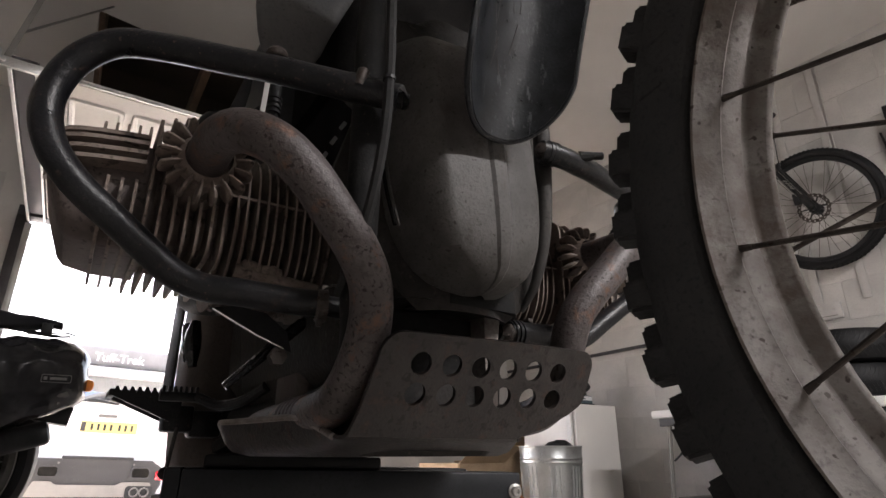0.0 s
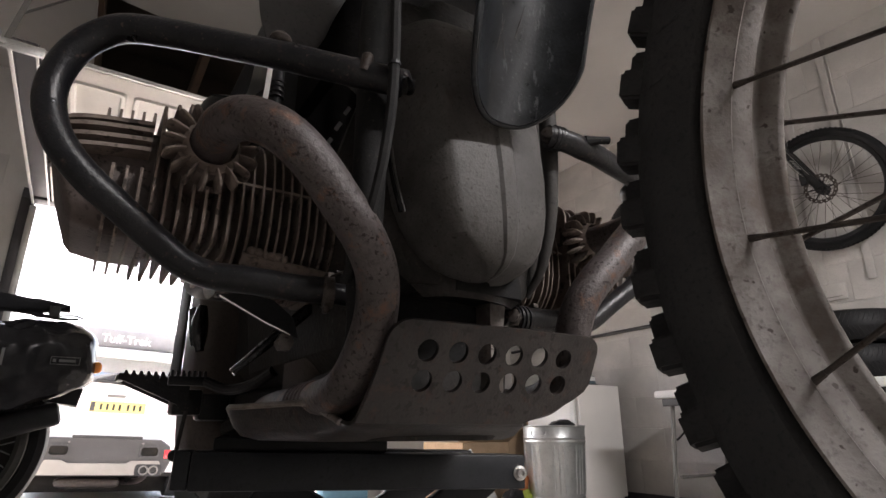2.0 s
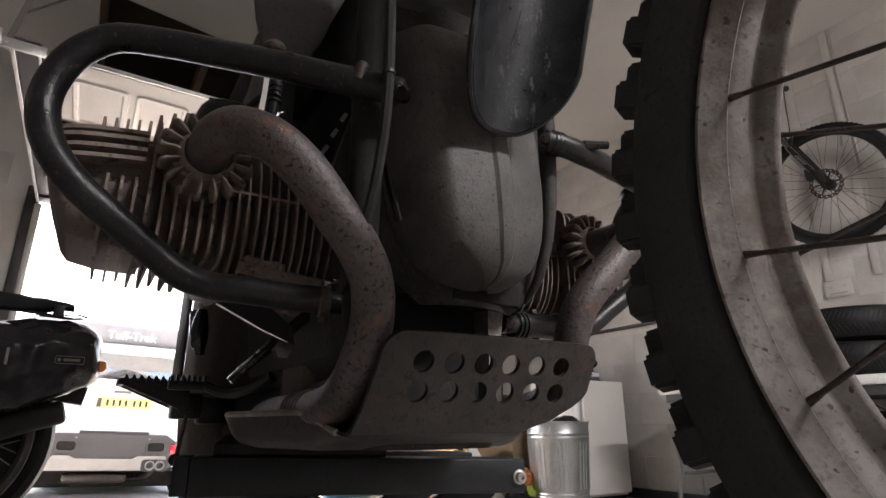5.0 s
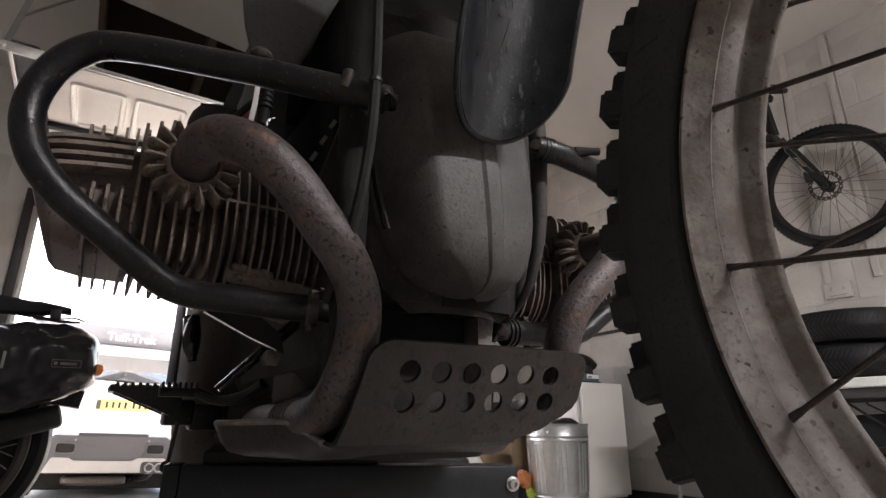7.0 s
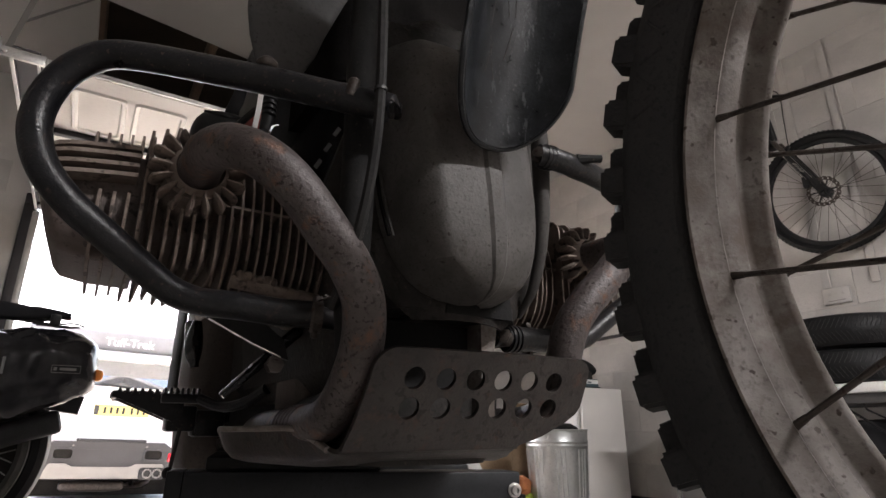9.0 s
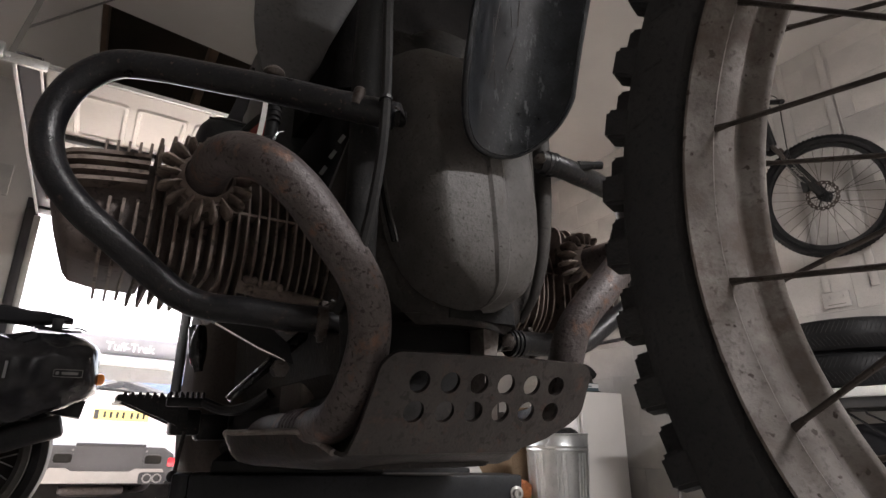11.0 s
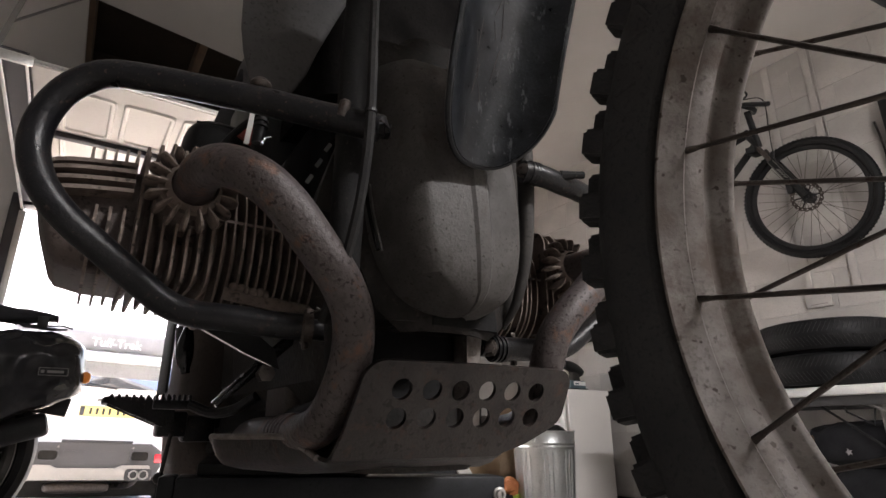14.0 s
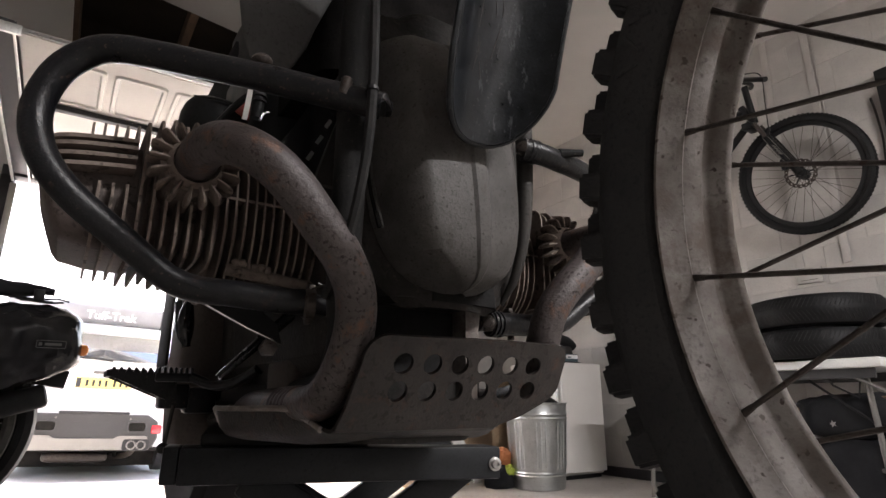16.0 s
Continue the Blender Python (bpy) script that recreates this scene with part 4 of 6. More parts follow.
    for yy in (0.850, 0.902):
        outline = [(0.030, 0.546), (0.115, 0.530), (0.128, 0.540), (0.128, 0.560)]
        tn = 9
        for i in range(tn):
            xx = 0.122 - i * 0.0088
            outline += [(xx, 0.568), (xx - 0.002, 0.5725), (xx - 0.0045, 0.5725), (xx - 0.0066, 0.565)]
        outline = [(x + 0.002, z + 0.008) for x, z in outline]
        outline[0] = (0.042, 0.570)
        peg.append(prism(outline, [], Matrix(((1, 0, 0, 0), (0, 0, 1, yy), (0, 1, 0, 0), (0, 0, 0, 1))), 0.004))
    peg.append(box(0.042, 0.050, 0.85, 0.906, 0.568, 0.577, 0.002))
    peg.append(box(0.112, 0.15, 0.86, 0.90, 0.525, 0.56, 0.004))
    part("foot_peg", px(join(*peg)), BLACK_PAINT, moto, "black saw-toothed foot peg")
    part("peg_bracket", px(join(box(0.122, 0.150, 0.865, 0.90, 0.528, 0.557, 0.004), box(0.146, 0.19, 0.865, 0.90, 0.518, 0.555, 0.006), rod((0.15, 0.88, 0.53), (0.22, 0.88, 0.56), 0.012))), BLACK_PAINT, moto)
    part("rear_shock", px(rod((0.24, 1.12, 0.62), (0.22, 1.02, 0.98), 0.024, 16)), BLACK_PAINT, moto)

part("brake_pedal", join(box(0.095, 0.145, 0.795, 0.803, 0.560, 0.572, 0.002), *[box(0.097 + i * 0.0066, 0.1005 + i * 0.0066, 0.795, 0.803, 0.570, 0.579, 0.001, 1) for i in range(7)], tube([(0.14, 0.80, 0.566), (0.165, 0.78, 0.556), (0.185, 0.74, 0.56), (0.20, 0.70, 0.575)], 0.007, 10)), BLACK_PAINT, moto, "black serrated brake pedal")
arm = part("stand_arm", tube([(0.121, 0.559, 0.556), (0.160, 0.559, 0.597), (0.192, 0.559, 0.628)], lambda t: 0.0022 + 0.0040 * min(1.0, t * 2), 12, smooth=False), BLACK_GLOSS, moto, "glossy black lever arm")
# Thin bright rod in place of the highlight on the lever's upper edge
part("edge_glint", rod((0.117, 0.555, 0.559), (0.156, 0.5545, 0.600), 0.0009, 6), CHROME, arm)
brake_rod = part("brake_rod", rod((0.1275, 0.84, 0.530), (0.1215, 0.84, 0.476), 0.0027, 10), CAST_GREY, moto, "thin grey steel rod")
part("ball_end", superellipsoid((0.1205, 0.84, 0.474), 0.0078, 0.0078, 0.0078, 1.0, 16, 10), BLACK_PLASTIC, brake_rod)
part("rubber_boot", tube([(0.1345, 0.86, 0.678), (0.1335, 0.86, 0.654), (0.1350, 0.86, 0.629), (0.1385, 0.86, 0.612)], lambda t: 0.006 + 0.006 * math.sin(math.pi * min(1.0, t * 1.1)), 14, 5), BLACK_GLOSS, moto, "glossy black rubber boot")
part("lever_plate", prism([(0.095, 0.627), (0.118, 0.632), (0.148, 0.628), (0.170, 0.612), (0.176, 0.592), (0.163, 0.596), (0.14, 0.606)], [], Matrix(((1, 0, 0, 0), (0, 0, 1, 0.545), (0, 1, 0, 0), (0, 0, 0, 1))), 0.005), BLACK_PLASTIC, moto)
part("link_rod", tube([(0.097, 0.543, 0.626), (0.14, 0.543, 0.6055), (0.167, 0.543, 0.595)], 0.0011, 6, smooth=False), CHROME, moto)
part("pivot_bolt", lathe([(0, -0.006), (0.009, -0.006), (0.009, 0.006), (0, 0.006)], (0.164, 0.551, 0.588), (0, -1, 0), 6), SPOKE_STEEL, moto)
for s in (-1, 1):
    part("stand_leg", tube([(X0 + s * 0.07, 0.78, 0.545), (X0 + s * 0.08, 0.86, 0.52), (X0 + s * 0.09, 1.0, 0.50)], 0.012, 10), ENGINE_DARK, moto)
part("rear_mudguard", loft([[(x, y, z) for x, y in rounded(w, 0.16, 0.03, 4, 0.235, 1.02)] for z, w in ((0.45, 0.150), (0.49, 0.166), (0.53, 0.172), (0.66, 0.175), (0.78, 0.17), (0.86, 0.14))]), SUMP_BROWN, moto, "mud-brown plastic inner mudguard")
part("side_guard", box(0.150, 0.156, 1.13, 1.24, 0.60, 0.80, 0.004), ENGINE_DARK, moto)
part("battery_box", box(0.20, 0.38, 0.86, 1.05, 0.84, 0.98, 0.01), BLACK_PLASTIC, moto)
part("brake_lever_guard", tube([(0.150, 1.02, 0.70), (0.152, 1.0, 0.66), (0.158, 1.0, 0.64)], 0.012, 10), BLACK_GLOSS, moto)
for s in (-1, 1):
    c = superellipsoid((X0 + s * 0.155, 0.80, 0.735), 0.04, 0.07, 0.055, 0.6, 20, 12)
    part("carburettor", c, BLACK_PLASTIC, moto)
part("hose", tube([(0.150, 0.62, 0.922), (0.130, 0.64, 0.905), (0.108, 0.66, 0.872), (0.095, 0.69, 0.84)], 0.0045, 8), BLACK_PLASTIC, moto)
part("intake_box", superellipsoid((0.122, 0.76, 0.918), 0.046, 0.05, 0.036, 0.7, 24, 14), BLACK_PLASTIC, moto)
part("intake_seam", tube([(0.085, 0.712, 0.934), (0.12, 0.708, 0.936), (0.158, 0.712, 0.934)], 0.0015, 6), CABLE_GREY, moto)
# White colour gives this strip the brightness of being lit
part("bracket_strip", loft([[(x + u, 0.62 + v, z) for u, v in ((0, 0), (0.0062, 0), (0.0062, 0.002), (0, 0.002))] for x, z in ((0.1300, 0.872), (0.1330, 0.905), (0.1345, 0.945))]), DOOR_WHITE, moto, "bracket strip, white put in for its lit brightness")
part("hose_union", join(tube([(0.1485, 0.622, 0.945), (0.149, 0.622, 0.915), (0.1475, 0.626, 0.880)], 0.0075, 14, 3), *[lathe([(0.007, -0.0016), (0.0092, -0.0012), (0.0092, 0.0012), (0.007, 0.0016)], (0.149, 0.622, 0.902 + 0.007 * k), (0, 0, 1), 14, closed=True) for k in range(4)]), BLACK_PLASTIC, moto, "ribbed black hose union")
part("hose_clip", loft([[(x, 0.618, z), (x + 0.003, 0.618, z), (x + 0.003, 0.621, z), (x, 0.621, z)] for x, z in ((0.150, 0.876), (0.1535, 0.886), (0.160, 0.890))]), CHROME, moto, "bright spring clip")
part("red_corner", loft([[(x, y, z) for x, z in ((0.136, 0.925), (0.157, 0.915), (0.157, 0.955))] for y in (0.70, 0.706)]), RED_PLASTIC, moto, "dull red plastic corner")
part("air_box", loft([[(X0 + x, 0.86 + y, z) for x, y in rounded(0.24, 0.3, 0.05, 4)] for z in (0.86, 1.2)]), LIFT_BLACK, moto)
part("tank_tunnel", loft([[(0.325 + x, 0.72 + y, z) for x, y in rounded(0.25, 0.34, 0.04, 4)] for z in (0.94, 1.35)]), DULL_BLACK, moto)
part("seat", loft([[(X0 + x * k, 1.2 + y, z) for x, y in rounded(0.26, 0.7, 0.08, 5)] for z, k in ((1.08, 0.9), (1.14, 1.0), (1.2, 0.9))]), CLOTH_BLACK, moto)
part("headlamp_shell", superellipsoid((X0, 0.12, 1.27), 0.10, 0.09, 0.10, 0.9, 24, 14), BLACK_PLASTIC, moto)
part("steering_head", rod((X0, 0.20, 1.10), (X0, 0.29, 1.30), 0.03, 18), BLACK_PAINT, moto)
part("side_panel", loft([[(x, y, z) for x, z in ((0.172, 0.745), (0.196, 0.832), (0.215, 0.835), (0.225, 0.745))] for y in (0.468, 0.476)]), CAST_GREY, moto)
name_plate = part("name_plate", loft([[(x, y, z) for x, z in ((0.120, 0.745), (0.168, 0.745), (0.194, 0.830), (0.170, 0.845))] for y in (0.464, 0.472)]), BLACK_GLOSS, moto)
for i in range(3):
    f = i / 2
    part("badge_bar", moved(box(-0.002, 0.002, -0.0006, 0, -0.0055, 0.0055), pose(0.164 + 0.017 * f, 0.4635, 0.770 + 0.040 * f, 0, 28, 0)), GREY_PRINT, name_plate, "pale maker's mark bar")
RAX = Vector((X0, 1.33, 0.60))
rt = [(0.225, -0.045), (0.25, -0.06), (0.285, -0.064), (0.312, -0.05), (0.322, 0.0)]
part("rear_tyre", lathe(rt + [(r, -h) for r, h in rt[-2::-1]], RAX, (1, 0, 0), 64, closed=True), RUBBER, moto)
part("rear_rim", lathe([(0.228, -0.04), (0.215, -0.042), (0.205, -0.03), (0.2, 0.0), (0.205, 0.03), (0.215, 0.042), (0.228, 0.04)], RAX, (1, 0, 0), 48), CAST_GREY, moto)
part("rear_hub", lathe([(0, -0.07), (0.06, -0.07), (0.09, -0.05), (0.09, 0.05), (0.06, 0.07), (0, 0.07)], RAX, (1, 0, 0), 32), ENGINE_DARK, moto)
part("swing_arm", tube([(0.20, 0.98, 0.62), (0.19, 1.15, 0.61), (0.20, 1.33, 0.60)], 0.028, 14), ENGINE_DARK, moto)

# skid plate
skid = thing("skid_plate", (X0, 0.45, 0.495), "scuffed bent aluminium skid plate with twelve round holes", "skid plate")
sl = math.atan2(0.898, 0.44)
m_sk = Matrix(((1, 0, 0, X0), (0, -math.cos(sl), -math.sin(sl), 0.403), (0, math.sin(sl), -math.cos(sl), 0.512), (0, 0, 0, 1)))
ol = [(-0.1155, 0.0), (-0.1105, 0.0212), (-0.107, 0.048), (-0.1055, 0.062)]
for k in range(7):
    a = radians(175 - 85 * k / 6)
    ol.append((-0.0860 + 0.0195 * math.cos(a), 0.0640 + 0.0195 * math.sin(a)))
ol += [(-0.059, 0.0838), (0.024, 0.0856)]
for k in range(7):
    a = radians(90 - 86 * k / 6)
    ol.append((0.0990 + 0.0160 * math.cos(a), 0.0696 + 0.0160 * math.sin(a)))
ol += [(0.1150, 0.041), (0.1110, 0.033), (0.1003, 0.0245), (0.0763, 0.0112), (0.050, 0.002), (0.046, 0.0)]
hl = [ring(0.0092, 22, -0.0685 + 0.0286 * i + (0.0008 if j else 0.0), 0.0600 + 0.0005 * i - 0.0247 * j) for i in range(6) for j in range(2)]
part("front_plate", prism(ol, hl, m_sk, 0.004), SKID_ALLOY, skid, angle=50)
bt = []
for i in range(33):
    f = i / 32
    y = 0.403 + 0.239 * f
    z = 0.512 - 0.0165 * min(1.0, (y - 0.403) / 0.09) ** 0.6
    tail = max(0.0, (f - 0.80) / 0.20)
    z += 0.010 * tail ** 2.5
    lw = 0.1135 + 0.255 * max(0.0, y - 0.438) - 0.016 * tail ** 3
    g = min(1.0, (y - 0.403) / 0.095)
    rise = (0.0335 - 0.002 * f) * g * g * (3 - 2 * g) * (1 - 0.55 * tail ** 4)
    row = [(X0 - lw, y, z + rise), (X0 - lw + 0.002, y, z + rise * 0.66), (X0 - lw + 0.006, y, z + rise * 0.34), (X0 - lw + 0.013, y, z + rise * 0.1), (X0 - lw + 0.026, y, z)]
    rw = lw - 0.066 * max(0.0, 1 - (y - 0.403) / 0.12) ** 2
    left = row[:]
    row += [(X0 - lw + 0.026 + (lw + rw - 0.052) * k / 6, y, z) for k in range(1, 6)]
    row += [(X0 + rw - (q[0] - X0 + lw), q[1], q[2]) for q in left[::-1]]
    bt.append(row)
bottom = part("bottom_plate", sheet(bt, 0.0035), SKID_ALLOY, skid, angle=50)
for k in (0, -1):
    part("worn_lip", tube([r[k] for r in bt[4:]] + ([q for q in bt[-1][1:4]] if k == 0 else []), 0.0028, 8, smooth=False), RIM_ALLOY, bottom, "rubbed bright edge")
# ---- scissor jack ----
jack = thing("scissor_jack", (0.33, 0.68, 0), "black steel scissor motorcycle jack under the engine", "jack")
JT = pose(0.3175, 0.6555, 0.4575, 0, 1.26, -13.7)
JB = pose(0.3175, 0.6555, 0.0, 0, 0, -13.7)
part("top_beam", moved(box(-0.2055, 0.2055, 0.0, 0.055, -0.021, 0.021, 0.003), JT), LIFT_BLACK, jack)
part("top_beam", moved(box(-0.12, 0.2055, 0.19, 0.245, -0.021, 0.021, 0.003), JT), LIFT_BLACK, jack)
part("end_plate", moved(box(-0.2235, -0.206, 0.004, 0.055, -0.020, 0.0215, 0.002), JT), LIFT_BLACK, jack)
part("pad", moved(box(-0.185, 0.02, 0.012, 0.24, 0.0212, 0.036, 0.003), JT), RUBBER_CLEAN, jack, "black rubber pad")
bolt = part("pivot_bolt", moved(lathe([(0, 0.0), (0.0092, 0.0), (0.0092, 0.0015), (0.0066, 0.0022), (0.0066, 0.0065), (0.0056, 0.0075), (0.0032, 0.0075), (0.0032, 0.004), (0, 0.004)], (0.1965, -0.0005, -0.0015), (0, -1, 0), 20), JT), BOLT_STEEL, jack, "bright zinc bolt and washer")
for y in (0.012, 0.20):
    for zc in (0.352, 0.150):
        part("scissor_arm", moved(box(-0.175, 0.175, y, y + 0.016, -0.023, 0.023, 0.004), JB @ pose(0.0175, 0, zc, 0, 33, 0)), LIFT_BLACK, jack)
        part("scissor_arm", moved(box(-0.175, 0.175, y + 0.018, y + 0.034, -0.023, 0.023, 0.004), JB @ pose(0.0175, 0, zc, 0, -33, 0)), LIFT_BLACK, jack)
        part("pivot_pin", moved(rod((0.0175, y - 0.006, zc), (0.0175, y + 0.040, zc), 0.009, 12), JB), BOLT_STEEL, jack)
    part("base_beam", moved(box(-0.23, 0.24, y - 0.02, y + 0.035, 0.0, 0.06, 0.003), JB), LIFT_BLACK, jack)
part("base_cross", moved(box(-0.23, -0.17, -0.05, 0.28, 0.0, 0.036, 0.003), JB), LIFT_BLACK, jack)
part("base_cross", moved(box(0.18, 0.24, -0.05, 0.28, 0.0, 0.036, 0.003), JB), LIFT_BLACK, jack)

# ---- along the east wall ----
BX, BY = 2.72, 2.88
bin_ = thing("dustbin", (BX, BY, 0), "galvanised ribbed steel dustbin with rubbish in it", "dustbin")
prof = [(0.0, 0.012), (0.165, 0.012), (0.168, 0.0), (0.172, 0.004), (0.176, 0.07), (0.181, 0.082), (0.176, 0.09), (0.181, 0.10), (0.177, 0.108), (0.181, 0.125)]
prof += [(0.197, 0.42), (0.203, 0.435), (0.198, 0.447), (0.204, 0.46), (0.199, 0.472), (0.203, 0.525), (0.208, 0.531), (0.205, 0.536), (0.200, 0.53), (0.190, 0.40), (0.172, 0.02)]
part("body", lathe(prof, (BX, BY, 0), (0, 0, 1), 64), GALV, bin_)
for i in range(40):
    a = 2 * math.pi * i / 40
    if i % 5 in (0, 1, 2):
        part("rib", tube([(BX + r * math.cos(a), BY + r * math.sin(a), z) for r, z in ((0.180, 0.13), (0.1885, 0.27), (0.197, 0.415))], 0.0055, 8, 2), GALV, bin_)
for a in (200, 20):
    c, s_ = math.cos(radians(a)), math.sin(radians(a))
    part("handle", tube([(BX + 0.205 * c - 0.05 * s_, BY + 0.205 * s_ + 0.05 * c, 0.50), (BX + 0.225 * c - 0.04 * s_, BY + 0.225 * s_ + 0.04 * c, 0.47), (BX + 0.225 * c + 0.04 * s_, BY + 0.225 * s_ - 0.04 * c, 0.47), (BX + 0.205 * c + 0.05 * s_, BY + 0.205 * s_ - 0.05 * c, 0.50)], 0.004, 8, 4), GALV, bin_)
rub = superellipsoid((BX + 0.06, BY - 0.02, 0.50), 0.09, 0.10, 0.07, 0.8, 14, 9)
for v in rub.verts:
    v.co += Vector((noise.noise(v.co * 22), noise.noise(v.co * 22 + Vector((5, 5, 5))), noise.noise(v.co * 22 + Vector((9, 2, 1))))) * 0.02
single("rubbish_bag", rub, BLACK_PLASTIC, "crumpled black plastic rubbish in the bin", "rubbish")

freezer = thing("freezer", (3.3, 3.25, 0), "white enamelled under-counter freezer against the wall", "freezer")
part("body", box(3.055, 3.50, 3.0, 3.52, 0.03, 0.83, 0.008), WHITE_GOODS, freezer)
part("side_trim", box(3.035, 3.054, 2.99, 3.03, 0.03, 0.80, 0.003), TABLE_WHITE, freezer)
part("plinth", box(3.07, 3.49, 3.02, 3.50, 0.0, 0.03), BLACK_PLASTIC, freezer)
part("door", box(3.062, 3.494, 2.962, 2.998, 0.05, 0.825, 0.006), WHITE_GOODS, freezer)
single("baseboard", box(X_E - 0.018, X_E - 0.001, Y_S, Y_N, 0.0, 0.07, 0.003), DOOR_FRAME, "dark skirting strip along the wall foot", "baseboard", kind="structure")

tool = thing("power_tool", (3.30, 3.13, 0.83), "black power tool on a pale blue battery, standing on the freezer", "power tool")
batt = part("battery", box(3.215, 3.385, 3.08, 3.17, 0.831, 0.905, 0.012), BLUE_PLASTIC, tool, "blue-grey battery block")
part("base_plate", box(3.205, 3.40, 3.075, 3.175, 0.830, 0.846, 0.004), BLACK_PLASTIC, batt)
part("label_panel", box(3.25, 3.375, 3.0765, 3.0795, 0.868, 0.898, 0.001), WHITE_PRINT, batt)
part("label_bar", box(3.262, 3.30, 3.0735, 3.0760, 0.874, 0.884), BLUE_PLASTIC, batt)
part("handle", loft([[(x + u, 3.125 + v, z) for u, v in rounded(0.075, 0.06, 0.02, 4)] for x, z in ((3.315, 0.903), (3.305, 0.955), (3.295, 1.0))]), CAST_GREY, tool, "worn grey grip")
part("motor_housing", tube([(3.375, 3.12, 0.965), (3.33, 3.12, 0.99), (3.25, 3.12, 1.015), (3.205, 3.12, 1.025)], lambda t: 0.044 - 0.010 * abs(2 * t - 1), 16), BLACK_PLASTIC, tool)
part("chuck", rod((3.205, 3.12, 1.025), (3.175, 3.12, 1.032), 0.022, 14), CAR_GREY, tool)

single("wall_rail", moved(tube([(X_E - 0.03, 2.25, 1.256), (X_E - 0.03, 4.3, 1.235)], 0.014, 8, smooth=False), pose(0, 0, 0)), DOOR_FRAME, "dark pipe running along the wall", "pipe")

table = thing("folding_table", (3.26, 1.6, 0), "white plastic folding table with grey metal legs", "table")
part("tabletop", box(2.95, 3.57, 0.945, 2.24, 0.685, 0.73, 0.012), TABLE_WHITE, table)
part("apron", box(2.97, 2.985, 0.98, 2.20, 0.64, 0.685, 0.003), CAR_GREY, table)
part("apron", box(3.53, 3.545, 0.98, 2.20, 0.64, 0.685, 0.003), CAR_GREY, table)
for y in (1.03, 2.15):
    for x in (3.0, 3.52):
        part("leg", rod((x, y, 0.685), (x, y + (0.06 if y > 1.5 else -0.03), 0.0), 0.0125, 12), CAR_SILVER, table)
    part("cross_bar", rod((3.0, y, 0.25), (3.52, y, 0.25), 0.01, 10), CAR_SILVER, table)
    part("brace", tube([(3.0, y, 0.45), (3.0, y + (-0.28 if y > 1.5 else 0.28), 0.67)], 0.006, 8, smooth=False), BLACK_PLASTIC, table)
part("lock_bracket", tube([(2.985, 1.18, 0.665), (2.98, 1.16, 0.612), (2.98, 1.063, 0.556), (2.985, 1.047, 0.64)], 0.005, 6, smooth=False), BLACK_PLASTIC, table)
part("fold_strut", tube([(2.98, 1.12, 0.675), (2.98, 0.955, 0.58)], 0.008, 6, smooth=False), CAR_SILVER, table)


def road_tyre(at, r, w):
    pr = [(r - 0.125, -w * 0.30), (r - 0.11, -w * 0.42), (r - 0.06, -w * 0.5), (r - 0.022, -w * 0.44), (r - 0.006, -w * 0.28), (r, 0)]
    pr = pr + [(a, -b) for a, b in pr[-2::-1]] + [(r - 0.13, w * 0.2), (r - 0.035, w * 0.15), (r - 0.03, 0), (r - 0.035, -w * 0.15), (r - 0.13, -w * 0.2)]
    t = thing("spare_tyre", at, "black road tyre lying flat on the table", "tyre", "stacked tyres")
    body = part("carcass", lathe(pr, at, (0, 0, 1), 72, closed=True), RUBBER_CLEAN, t)
    groove = []
    for i in range(104):
        a = 2 * math.pi * i / 104
        for s in (-1, 1):
            line = [Vector(at) + Vector((rr * math.cos(a + da), rr * math.sin(a + da), s * w * h)) for rr, da, h in ((r + 0.0005, 0.0, 0.06), (r - 0.003, 0.045, 0.22), (r - 0.012, 0.08, 0.36))]
            groove.append(tube(line, 0.0013, 4, 2))
    tr_ = part("tread_pattern", join(*groove), RUBBER, t)
    tagged(tr_, kind="stuff")
    return t


road_tyre((3.235, 1.305, 0.73 + 0.080), 0.325, 0.158)
road_tyre((3.225, 1.285, 0.73 + 0.241), 0.320, 0.156)

# clutter under the table
for at, sx, sy, sz, lab in (((3.25, 1.05, 0.20), 0.24, 0.28, 0.20, "slack black cloth holdall on the floor"), ((3.28, 1.55, 0.17), 0.22, 0.20, 0.17, "black cloth kit bag on the floor"), ((3.2, 1.15, 0.47), 0.2, 0.24, 0.10, "folded black jacket on a holdall")):
    bm = superellipsoid(at, sx, sy, sz, 0.55, 36, 24)
    for v in bm.verts:
        d = noise.noise(v.co * 9) * 0.03 + noise.noise(v.co * 25) * 0.012
        v.co += (v.co - Vector(at)).normalized() * d
        v.co.z = max(v.co.z, at[2] - sz)
    ob = single("black_bag", bm, CLOTH_BLACK, lab, "bag")

single("wooden_plank", moved(box(-0.03, 0.03, -0.55, 0.55, -0.018, 0.018, 0.003), pose(3.1, 1.25, 0.51, -8, 0, 0)), TIMBER, "brown wooden plank lying across the bags under the table", "plank")
star = [(0.016 * (1.0 if k % 2 == 0 else 0.42) * math.cos(math.pi * k / 5), 0.016 * (1.0 if k % 2 == 0 else 0.42) * math.sin(math.pi * k / 5)) for k in range(10)]
single("star_tag", prism(star, [], Matrix(((0, 0, 1, 2.985), (1, 0, 0, 1.19), (0, 1, 0, 0.44), (0, 0, 0, 1))), 0.003), BOLT_STEEL, "pale star-shaped tag on a black bag", "tag")
socket = thing("wall_socket", (X_E, 1.42, 1.26), "white double wall socket", "socket")
part("plate", box(X_E - 0.02, X_E - 0.001, 1.35, 1.49, 1.215, 1.305, 0.004), WALL_PAINT, socket)
